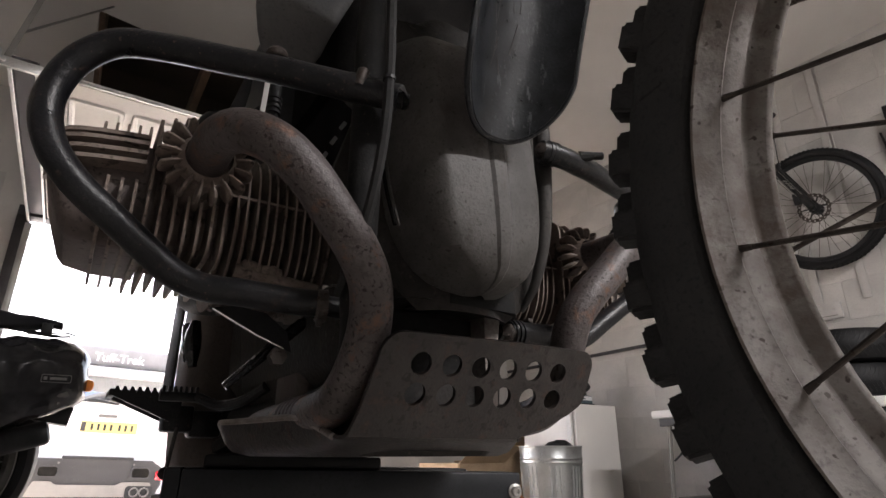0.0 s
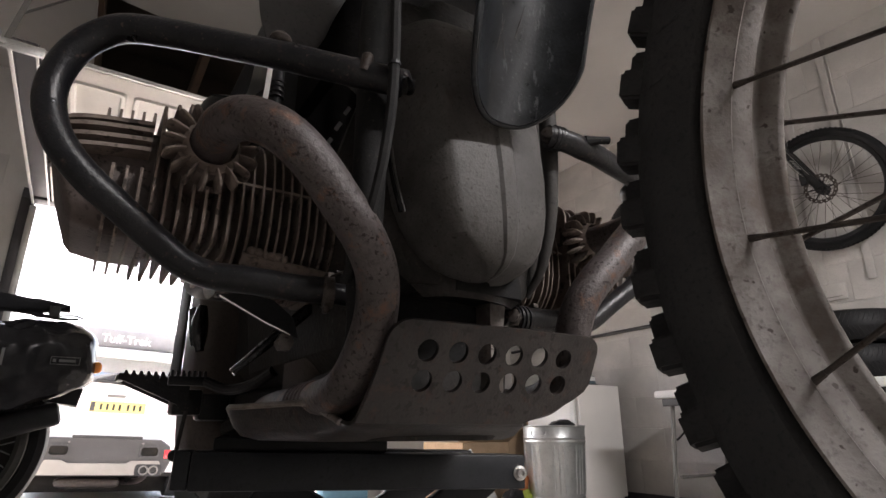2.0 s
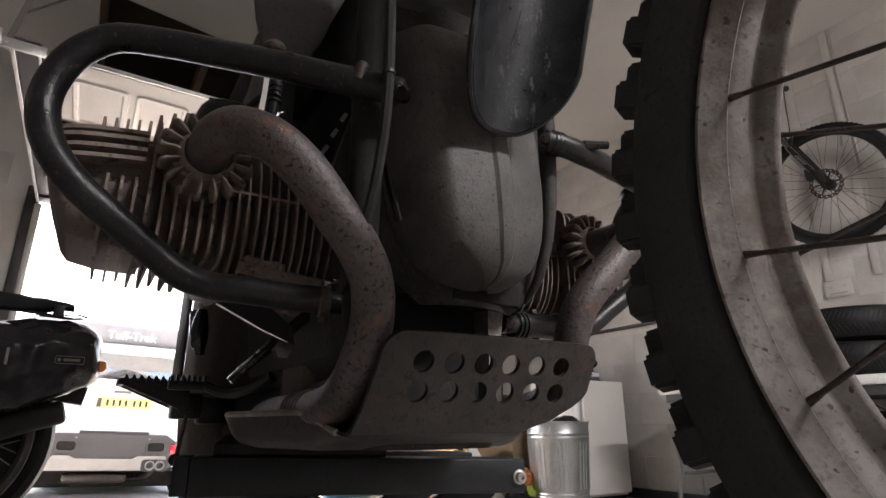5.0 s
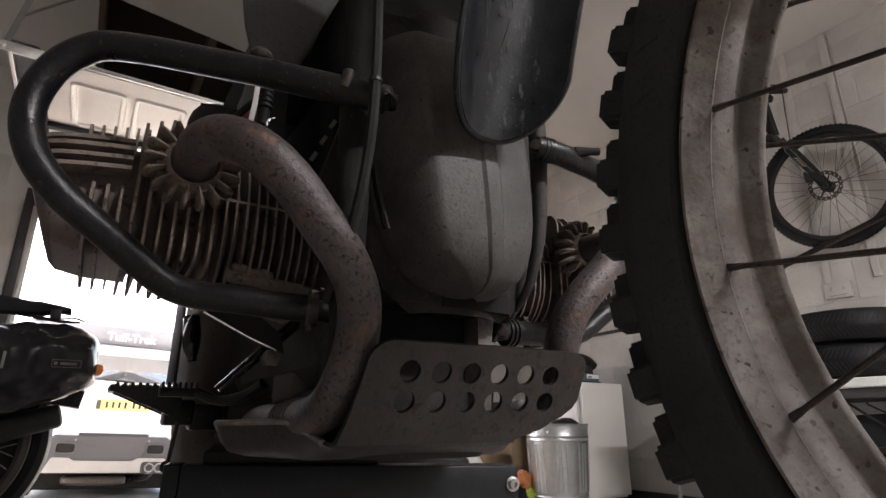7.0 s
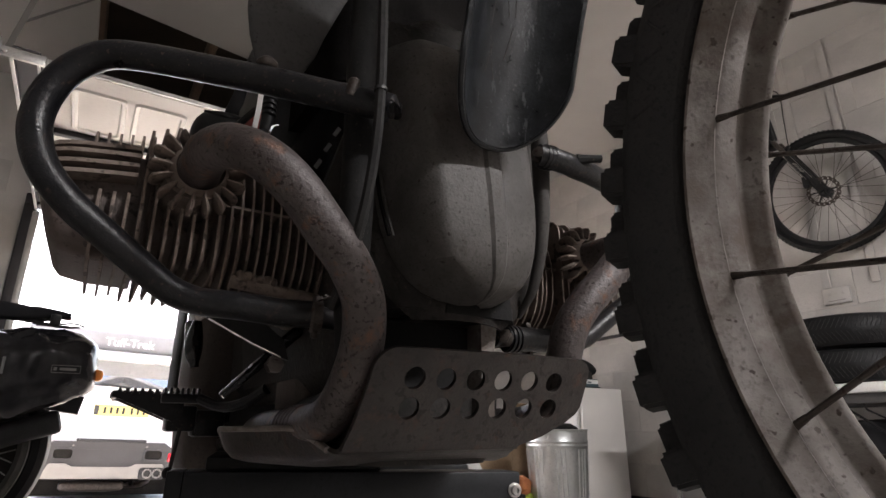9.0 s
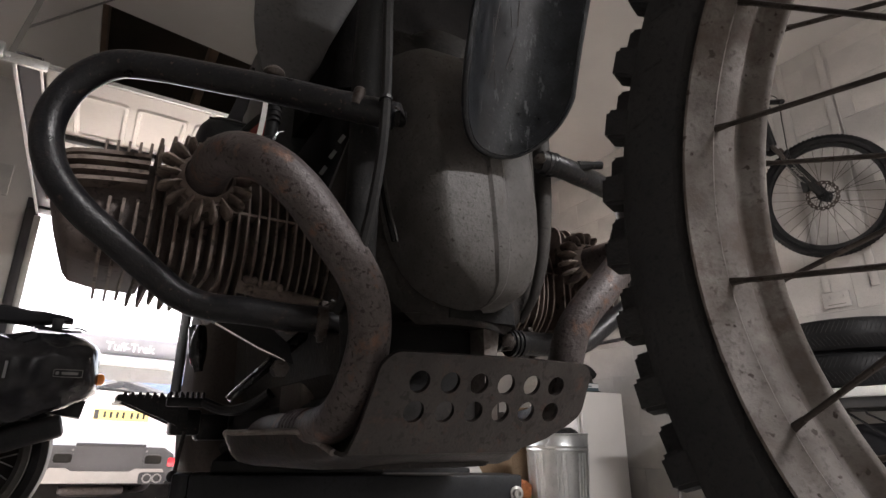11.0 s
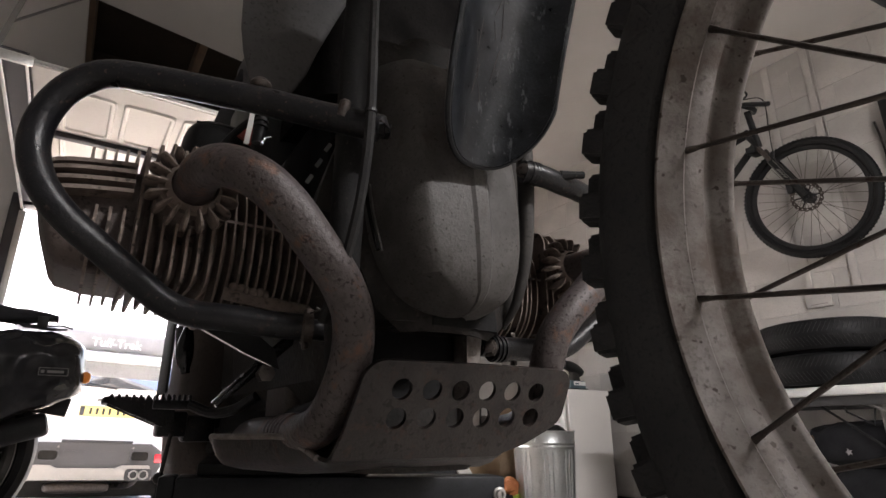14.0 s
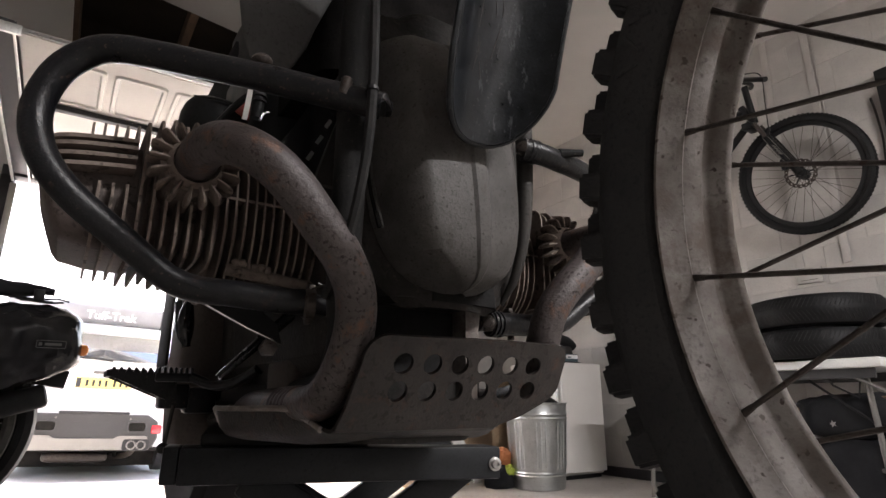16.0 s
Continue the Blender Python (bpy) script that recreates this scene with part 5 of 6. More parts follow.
for y in (1.385, 1.455):
    part("switch", box(X_E - 0.024, X_E - 0.0205, y - 0.008, y + 0.008, 1.265, 1.285, 0.001), WALL_PAINT, socket)
part("inlet", box(X_E - 0.022, X_E - 0.0205, 1.375, 1.465, 1.230, 1.234), CAR_SILVER, socket)
panel = thing("wall_panel", (X_E, 0.5, 2.0), "black board fixed to the wall with torn foam edge", "board")
part("board", box(X_E - 0.05, X_E - 0.002, 0.1, 0.90, 1.75, 2.34, 0.006), BLACK_PLASTIC, panel)
part("foam", tube([(X_E - 0.02, 0.945, 2.2), (X_E - 0.02, 0.935, 2.1), (X_E - 0.02, 0.93, 1.95), (X_E - 0.02, 0.94, 1.8)], 0.006, 8, 5), CAST_GREY, panel)
for y, z0 in ((1.215, 1.30), (1.46, 1.31)):
    tk = thing("cable_trunking", (X_E - 0.004, y, z0), "white painted cable trunking up the wall", "trunking", "wall trunking")
    part("channel", box(X_E - 0.013, X_E - 0.0045, y - 0.021, y + 0.021, z0, CEIL - 0.002, 0.003), WALL_PAINT, tk)
single("wall_cable", tube([(X_E - 0.009, 1.175, 2.84), (X_E - 0.009, 1.180, 2.4), (X_E - 0.009, 1.172, 1.95), (X_E - 0.009, 1.17, 1.6)], 0.0035, 6, 4), WALL_PAINT, "thin painted cable clipped beside the trunking", "cable")

# mountain bike hung on the wall
HX = 3.43
hub = Vector((HX, 1.32, 1.80))
mtb = thing("mountain_bike", (HX, 1.8, 1.56), "black mountain bike hung on the wall", "bicycle")


def mtb_wheel(c):
    pr = [(0.309, -0.012), (0.317, -0.022), (0.335, -0.028), (0.352, -0.022), (0.360, 0.0)]
    t = part("tyre", lathe(pr + [(r, -h) for r, h in pr[-2::-1]] + [(0.307, 0)], c, (1, 0, 0), 72, closed=True), RUBBER_CLEAN, mtb)
    kn = []
    for i in range(90):
        a = 2 * math.pi * i / 90
        for s in (-1, 1):
            kn.append(moved(knob_bm(-0.006, 0.006, 0.006, 0.012), Matrix.Translation(c) @ Matrix.Rotation(a + (0.035 if s > 0 else 0), 4, "X") @ Matrix.Translation((s * 0.016, 0, 0.353)) @ Matrix.Rotation(s * 0.7, 4, "Y")))
    tagged(part("tread", join(*kn), RUBBER_CLEAN, t), kind="stuff")
    part("rim", lathe([(0.310, -0.013), (0.290, -0.012), (0.286, 0.0), (0.290, 0.012), (0.310, 0.013)], c, (1, 0, 0), 60, closed=True), BLACK_PLASTIC, mtb)
    for i in range(32):
        a = 2 * math.pi * i / 32
        s = -1 if i % 2 else 1
        b = a + (0.9 if (i // 2) % 2 else -0.9)
        part("spoke", rod(c + Vector((0, 0.288 * math.cos(a), 0.288 * math.sin(a))), c + Vector((s * 0.03, 0.028 * math.cos(b), 0.028 * math.sin(b))), 0.0013, 5), SPOKE_STEEL, mtb)
    part("hub", lathe([(0, -0.05), (0.012, -0.05), (0.014, -0.036), (0.032, -0.033), (0.032, -0.028), (0.016, -0.02), (0.016, 0.02), (0.032, 0.028), (0.032, 0.033), (0.014, 0.036), (0.012, 0.05), (0, 0.05)], c, (1, 0, 0), 24), BLACK_PLASTIC, mtb)
    disc_m = Matrix(((0, 0, 1, c.x - 0.044), (1, 0, 0, c.y), (0, 1, 0, c.z), (0, 0, 0, 1)))
    holes = [ring(0.0045, 8, 0.076 * math.cos(k * math.pi / 9), 0.076 * math.sin(k * math.pi / 9)) for k in range(18)] + [ring(0.066, 28)]
    disc = part("brake_disc", prism([(r * math.cos(a), r * math.sin(a)) for a, r in ((2 * math.pi * k / 54, 0.088 if k % 3 < 2 else 0.083) for k in range(54))], holes, disc_m, 0.002), SPOKE_STEEL, mtb)
    for k in range(6):
        part("disc_arm", moved(box(0.022, 0.068, -0.004, 0.004, 0, 0.002), disc_m @ Matrix.Rotation(k * math.pi / 3, 4, "Z")), BLACK_PLASTIC, disc)
    part("caliper", box(c.x - 0.075, c.x - 0.045, c.y + 0.05, c.y + 0.085, c.z + 0.04, c.z + 0.11, 0.008), BLACK_PLASTIC, mtb)


mtb_wheel(hub)
rhub = hub + Vector((0, 1.12, 0.0))
mtb_wheel(rhub)
top = hub + Vector((0, 0.36, 0.56))
fd = Vector((0, 0.22, 0.46)).normalized()
for s in (-1, 1):
    off = Vector((s * 0.055, 0, 0))
    part("fork_lower", rod(hub + off, hub + off + fd * 0.30, 0.021, 14), FRAME_BLACK, mtb)
    part("fork_stanchion", rod(hub + off + fd * 0.29, hub + off + fd * 0.42, 0.014, 12), SPOKE_STEEL, mtb)
part("fork_brace", tube([hub + fd * 0.30 + Vector((-0.055, 0, 0)), hub + fd * 0.345 + Vector((-0.03, -0.03, 0.01)), hub + fd * 0.345 + Vector((0.03, -0.03, 0.01)), hub + fd * 0.30 + Vector((0.055, 0, 0))], 0.014, 10), BLACK_PLASTIC, mtb)
part("fork_crown", box(HX - 0.075, HX + 0.075, hub.y + 0.19, hub.y + 0.25, hub.z + 0.355, hub.z + 0.40, 0.01), BLACK_PLASTIC, mtb)
part("fork_bars", join(*[moved(box(-0.0025, 0.0025, -0.012, 0.012, -0.004, 0.004), Matrix.Translation(hub + Vector((-0.077, 0, 0)) + fd * (0.16 + 0.02 * i)) @ Matrix.Rotation(0.6, 4, "X")) for i in range(4)]), CAR_SILVER, mtb, "pale lettering bars on the fork")
head_t = hub + fd * 0.44
part("head_tube", rod(head_t, head_t + fd * 0.14, 0.022, 14), BLACK_PLASTIC, mtb)
part("fork_line", join(*[rod(hub + Vector((-0.077, dy, 0)) + fd * 0.10, hub + Vector((-0.077, dy, 0)) + fd * 0.30, 0.0015, 6) for dy in (-0.014, 0.016)]), CAR_SILVER, mtb, "thin pale fork stripes")
part("down_tube", rod(head_t + fd * 0.03, hub + Vector((0, 0.72, -0.02)), 0.022, 14), BLACK_PLASTIC, mtb)
part("top_tube", rod(head_t + fd * 0.11, hub + Vector((0, 0.80, 0.36)), 0.018, 14), BLACK_PLASTIC, mtb)
part("seat_tube", rod(hub + Vector((0, 0.72, -0.02)), hub + Vector((0, 0.86, 0.50)), 0.016, 14), BLACK_PLASTIC, mtb)
part("chain_stay", rod(hub + Vector((0, 0.72, -0.02)), rhub, 0.01, 10), BLACK_PLASTIC, mtb)
part("saddle", superellipsoid(tuple(hub + Vector((0, 0.92, 0.53))), 0.07, 0.14, 0.03, 0.7, 20, 10), BLACK_PLASTIC, mtb)
stem = hub + Vector((-0.02, 0.20, 0.64))
part("steerer", rod(head_t, stem, 0.02, 12), BLACK_PLASTIC, mtb)
part("handlebar", tube([stem + Vector((-0.12, 0.0, 0.02)), stem + Vector((0.0, -0.04, 0.0)), stem + Vector((0.12, 0.0, 0.02))], 0.014, 10), BLACK_PLASTIC, mtb)
part("grip", rod(Vector((3.10, 1.307, 2.324)), stem + Vector((-0.12, 0.0, 0.02)), 0.015, 12), BLACK_PLASTIC, mtb)
part("brake_lever", tube([stem + Vector((-0.16, -0.03, 0.02)), stem + Vector((-0.22, -0.09, 0.02)), stem + Vector((-0.28, -0.10, 0.03))], 0.006, 8), BLACK_PLASTIC, mtb)
part("brake_hose", tube([stem + Vector((-0.16, -0.03, 0.03)), stem + Vector((-0.10, -0.13, 0.0)), stem + Vector((-0.05, -0.11, -0.16)), hub + fd * 0.30 + Vector((-0.07, -0.03, 0)), hub + fd * 0.1 + Vector((-0.075, 0.0, 0))], 0.003, 6), BLACK_PLASTIC, mtb)
part("hanger_hook", tube([(X_E - 0.05, 2.05, 2.30), (X_E - 0.14, 2.05, 2.31), (X_E - 0.22, 2.05, 2.34)], 0.01, 8, smooth=False), BLACK_PLASTIC, mtb)

mtb.matrix_basis = Matrix.Translation((3.478, 1.312, 1.842)) @ Matrix.Rotation(radians(6), 4, "Z") @ Matrix.Rotation(radians(-9), 4, "Y") @ Matrix.Translation(-hub) @ Matrix.Translation((HX, 1.8, 1.56))

# boxes on the floor by the door
def carton(at, w, d, h, rz, lab):
    c = thing("cardboard_box", at, lab, "box")
    m = pose(*at, 0, 0, rz)
    part("body", moved(box(-w / 2, w / 2, -d / 2, d / 2, 0, h, 0.004, 1), m), CARDBOARD, c)
    part("flap", moved(moved(box(-w / 2, w / 2, -d * 0.5, 0, 0, 0.004), pose(0, -d / 2, h, -35, 0, 0)), m), CARDBOARD, c)
    part("tape", moved(box(-w / 2 - 0.001, w / 2 + 0.001, -0.025, 0.025, h, h + 0.001), m), GREY_PRINT, c)


carton((2.62, 3.75, 0), 0.52, 0.42, 0.42, 12, "open brown cardboard box on the garage floor")
carton((3.25, 3.95, 0), 0.45, 0.40, 0.62, -6, "tall brown cardboard box on the garage floor")
carton((2.75, 4.10, 0), 0.42, 0.36, 0.33, 4, "brown cardboard box on the garage floor")
single("white_board", moved(box(-0.045, 0.045, -0.008, 0.008, 0, 0.42, 0.002), pose(2.55, 3.3, 0, -8, -30, 0)), TABLE_WHITE, "white board leaning on a box", "board")
single("black_board", moved(box(-0.03, 0.03, -0.006, 0.006, 0, 0.42, 0.002), pose(2.46, 3.31, 0, -8, -30, 0)), BLACK_PLASTIC, "black strip leaning beside a white board", "board")
single("purple_carton", box(2.03, 2.12, 3.26, 3.40, 0.20, 0.345, 0.002), PURPLE_CARD, "small purple carton standing on a flat box", "carton")
single("yellow_carton", box(2.125, 2.25, 3.28, 3.42, 0.20, 0.35, 0.002), YELLOW_CARD, "small yellow carton standing on a flat box", "carton")
single("flat_box", box(1.98, 2.40, 3.22, 3.50, 0.0, 0.20, 0.004), CARDBOARD, "flat brown cardboard box on the floor", "box")
single("blue_sheet", box(1.63, 2.0, 4.16, 4.30, 0.0, 0.21, 0.02), BLUE_CLOTH, "folded blue sheet on the floor", "sheet")
single("white_tub", lathe([(0, 0), (0.11, 0), (0.13, 0.30), (0.135, 0.305), (0.125, 0.305), (0.11, 0.02), (0, 0.02)], (2.22, 4.14, 0), (0, 0, 1), 32), TABLE_WHITE, "open white plastic tub on the floor", "tub")
for at, r, mat, nm, lab in (((2.52, 3.0, 0.19), (0.05, 0.05, 0.055), ORANGE_CLOTH, "orange_rag", "orange rag on a heap by the bin"), ((2.545, 2.97, 0.105), (0.06, 0.05, 0.035), GREEN_CLOTH, "green_rag", "lime green rag on a heap by the bin"), ((2.50, 3.02, 0.05), (0.10, 0.09, 0.10), CLOTH_BLACK, "black_rag_heap", "heap of black rags on the floor")):
    bm = superellipsoid(at, *r, 0.8, 20, 14)
    for v in bm.verts:
        v.co += (v.co - Vector(at)).normalized() * noise.noise(v.co * 40) * 0.018
        v.co.z = max(v.co.z, 0.001)
    single(nm, bm, mat, lab, "rag")
# ---- second motorcycle with a roll bag ----
YB = 2.4
bike2 = thing("parked_motorcycle", (-0.35, YB, 0), "dark motorcycle parked across the doorway", "motorcycle")
c2 = Vector((-0.375, YB, 0.47))
r2 = [(0.270, -0.042), (0.277, -0.050), (0.298, -0.052), (0.318, -0.034), (0.327, 0.0)]
part("tyre", lathe(r2 + [(r, -h) for r, h in r2[-2::-1]] + [(0.262, 0.03), (0.262, -0.03)], c2, (0, 1, 0), 72, closed=True), RUBBER_CLEAN, bike2)
part("rim", lathe([(0.274, -0.043), (0.268, -0.046), (0.262, -0.040), (0.250, -0.034), (0.236, -0.010), (0.236, 0.010), (0.250, 0.034), (0.262, 0.040), (0.268, 0.046), (0.274, 0.043)], c2, (0, 1, 0), 72), CAR_SILVER, bike2, "pale alloy rim")
part("hub", lathe([(0, -0.07), (0.05, -0.07), (0.075, -0.05), (0.08, -0.03), (0.05, -0.02), (0.05, 0.02), (0.08, 0.03), (0.075, 0.05), (0.05, 0.07), (0, 0.07)], c2, (0, 1, 0), 32), CAST_GREY, bike2)
for i in range(36):
    a = 2 * math.pi * i / 36
    s_ = -1 if i % 2 else 1
    b_ = a + (0.75 if (i // 2) % 2 else -0.75)
    part("wire_spoke", rod(c2 + Vector((0.076 * math.cos(b_), s_ * 0.035, 0.076 * math.sin(b_))), c2 + Vector((0.233 * math.cos(a), s_ * 0.008, 0.233 * math.sin(a))), 0.0022, 6), BOLT_STEEL, bike2)
part("brake_disc", lathe([(0.09, -0.052), (0.145, -0.052), (0.145, -0.048), (0.09, -0.048)], c2, (0, 1, 0), 48, closed=True), SPOKE_STEEL, bike2)
part("sprocket", lathe([(0.0, 0.030), (0.249, 0.030), (0.249, 0.036), (0.0, 0.036)], c2, (0, 1, 0), 48), CAST_GREY, bike2)
part("swing_arm", box(-0.95, -0.33, YB + 0.075, YB + 0.11, 0.43, 0.50, 0.01), BLACK_PAINT, bike2)
part("paddock_stand", join(*[tube([(-0.375, YB + s_ * 0.12, 0.44), (-0.60, YB + s_ * 0.13, 0.05), (-0.62, YB + s_ * 0.14, 0.012), (-0.90, YB + s_ * 0.14, 0.012)], 0.012, 10, smooth=False) for s_ in (-1, 1)], rod((-0.90, YB - 0.14, 0.012), (-0.90, YB + 0.14, 0.012), 0.012, 10), rod((-0.375, YB - 0.13, 0.45), (-0.375, YB + 0.13, 0.45), 0.012, 10)), BLACK_PAINT, bike2, "black tubular paddock stand")
part("silencer", tube([(-0.60, YB - 0.14, 0.373), (-0.1175, YB - 0.15, 0.534), (-0.062, YB - 0.15, 0.551), (-0.046, YB - 0.15, 0.5555), (-0.036, YB - 0.15, 0.5585), (-0.031, YB - 0.15, 0.560)], lambda t: 0.038 if t < 0.5 else 0.038 - 0.016 * ((t - 0.5) * 2) ** 2.5, 20, smooth=False), BLACK_PLASTIC, bike2, "black exhaust silencer")
part("tail_unit", loft([[(x, YB + y, z0 + z) for y, z in rounded(w, h, 0.03, 4)] for x, z0, w, h in ((-0.8, 0.62, 0.24, 0.16), (-0.3, 0.66, 0.22, 0.14), (-0.02, 0.66, 0.16, 0.09))]), BLACK_GLOSS, bike2)
part("mudguard", prism([(-0.10, 0.60), (-0.03, 0.635), (0.022, 0.640), (0.012, 0.582)], [], Matrix(((1, 0, 0, 0), (0, 0, 1, YB - 0.10), (0, 1, 0, 0), (0, 0, 0, 1))), 0.16), BLACK_PLASTIC, bike2)
ind = part("indicator_stem", rod((-0.01, YB - 0.10, 0.675), (0.034, YB - 0.16, 0.700), 0.01, 10), BLACK_PLASTIC, bike2)
part("indicator_lens", superellipsoid((0.044, YB - 0.160, 0.706), 0.020, 0.018, 0.020, 0.8, 16, 10), ORANGE_LENS, ind, "orange indicator lens")
part("fuel_tank", superellipsoid((-1.05, YB, 0.86), 0.22, 0.15, 0.16, 0.7, 24, 14), BLACK_GLOSS, bike2)
part("engine", superellipsoid((-0.95, YB, 0.42), 0.25, 0.15, 0.22, 0.5, 24, 14), ENGINE_DARK, bike2)

bag = thing("roll_bag", (-0.25, YB - 0.1, 0.58), "glossy black roll-top dry bag strapped on the tail", "bag")
rings = []
for i in range(81):
    f = i / 80
    x = -0.95 + 0.99 * f
    e = 1.0 if x < -0.07 else math.sqrt(max(0.0, 1 - ((x + 0.07) / 0.1125) ** 2.4))
    lo_, hi_ = 0.53 + 0.36 * max(0.0, x + 0.26), 0.848
    hi_ -= (1 - e) * 0.07
    lo_ += (1 - e) * 0.035
    k = 0.30 + 0.70 * e
    rg = []
    for yy, zz in rounded(0.36 * k, hi_ - lo_, 0.10 * k, 16):
        v_ = Vector((x * 6, yy * 8, zz * 8))
        n_ = noise.noise(v_) * 0.04 + noise.noise(v_ * 2.3) * 0.035 - 0.085 * abs(noise.noise(Vector((x * 11 + zz * 9, yy * 5, zz * 3)))) + 0.020 * noise.noise(v_ * 6)
        rg.append((x + 0.01 * noise.noise(v_ * 2) * (1 - e), YB - 0.1 + yy * (1 + n_ * 2), (hi_ + lo_) / 2 + zz * (1 + n_ * 1.5)))
    rings.append(rg)
part("body", loft(rings), BAG_BLACK, bag)
for x in (-0.52, -0.30):
    part("strap", loft([[(x + dx, YB - 0.1 + yy, 0.70 + zz) for yy, zz in rounded(0.372, 0.315, 0.12, 7)] for dx in (-0.014, 0.014)], caps=False), CLOTH_BLACK, bag)
flap = []
for i in range(31):
    f = i / 30
    x = -0.92 + 0.86 * f
    h = 0.085 * (1 - f) ** 0.5 + 0.012
    zc = 0.905 - 0.012 * f + 0.010 * noise.noise(Vector((x * 14, 0, 0)))
    flap.append([(x, YB - 0.17 + y + 0.012 * noise.noise(Vector((x * 18, z * 30, 3))), zc + z + 0.010 * noise.noise(Vector((x * 25, y * 20, z * 20)))) for y, z in rounded(0.15 * (1 - 0.5 * f), h, min(0.012, h * 0.4), 4)])
part("roll_flap", loft(flap), CLOTH_BLACK, bag, "rolled cloth closure")
part("buckle", join(box(-0.115, -0.085, YB - 0.215, YB - 0.185, 0.855, 0.892, 0.004), box(-0.120, -0.075, YB - 0.21, YB - 0.19, 0.888, 0.896, 0.002), box(-0.15, -0.06, YB - 0.205, YB - 0.19, 0.853, 0.858, 0.001)), BLACK_PLASTIC, bag)
part("strap_end", tube([(-0.20, YB - 0.19, 0.868), (-0.10, YB - 0.195, 0.862), (-0.05, YB - 0.195, 0.868), (-0.015, YB - 0.195, 0.860)], 0.005, 6, 5, flat=0.4), CLOTH_BLACK, bag)
part("strap_end", tube([(-0.16, YB - 0.20, 0.86), (-0.08, YB - 0.20, 0.852), (-0.03, YB - 0.20, 0.856)], 0.006, 6, 5, flat=0.4), CLOTH_BLACK, bag)
part("badge", prism(rounded(0.078, 0.024, 0.003, 3), [rounded(0.0745, 0.0205, 0.002, 3)], Matrix(((1, 0, 0, -0.042), (0, 0, 1, YB - 0.289), (0, 1, 0, 0.711), (0, 0, 0, 1))), 0.001), GREY_PRINT, bag, "grey outlined maker's badge")
part("badge_bar", join(box(-0.059, -0.015, YB - 0.289, YB - 0.288, 0.707, 0.715), box(-0.075, -0.066, YB - 0.289, YB - 0.288, 0.706, 0.716)), GREY_PRINT, bag)
part("tab", box(-0.205, -0.198, YB - 0.29, YB - 0.284, 0.69, 0.74), GREY_PRINT, bag)

# ---- the white car outside ----
CX, CYR, GZ = 0.40, 7.0, -0.2
car = thing("parked_car", (CX, 8.8, GZ), "white compact off-road car parked on the driveway", "car")


def car_section(y, hw, z0, z1, zs_, tw):
    """Half-width at the sill, bottom, roof, shoulder height, half-width at the roof."""
    pts = [(-hw * 0.96, z0), (-hw, z0 + 0.12), (-hw, zs_ - 0.05), (-hw * 0.985, zs_), (-tw, z1 - 0.06), (-tw + 0.08, z1), (tw - 0.08, z1), (tw, z1 - 0.06), (hw * 0.985, zs_), (hw, zs_ - 0.05), (hw, z0 + 0.12), (hw * 0.96, z0)]
    return [(CX + x, y, z) for x, z in pts]


secs = [(7.05, 0.72, 0.10, 0.97, 0.80, 0.70), (7.24, 0.82, 0.08, 1.36, 0.90, 0.62), (7.42, 0.87, 0.06, 1.45, 0.90, 0.64), (8.2, 0.89, 0.05, 1.48, 0.90, 0.66), (9.4, 0.89, 0.05, 1.42, 0.90, 0.64), (9.9, 0.89, 0.05, 0.96, 0.86, 0.76), (11.0, 0.86, 0.08, 0.84, 0.76, 0.74), (11.15, 0.78, 0.10, 0.60, 0.55, 0.70)]
part("body", loft([car_section(*s) for s in secs]), CAR_WHITE, car, angle=40)
BC = CX - 0.035
bz = lambda pts, y0, y1: loft([[(BC + x * k, y, z) for x, z in pts] for y, k in ((y0, 0.975), (y0 + 0.03, 1.0), (y1, 1.06))])
bump = part("bumper", bz([(-0.58, 0.10), (-0.62, 0.20), (-0.60, 0.36), (-0.50, 0.425), (0.50, 0.425), (0.60, 0.36), (0.62, 0.20), (0.58, 0.10)], 6.90, 7.30), CAR_GREY, car, "dark grey plastic bumper")
# Black bar standing in for the shadowed gap above the bumper
part("bumper_gap_shade", box(BC - 0.315, BC + 0.315, 6.885, 6.93, 0.425, 0.452, 0.008), PLATE_BLACK, bump)
part("bumper_recess", prism(rounded(0.62, 0.13, 0.04, 4), [rounded(0.595, 0.105, 0.03, 4)], Matrix(((1, 0, 0, BC), (0, 0, 1, 6.894), (0, 1, 0, 0.285), (0, 0, 0, 1))), 0.008), CAR_GREY, bump)
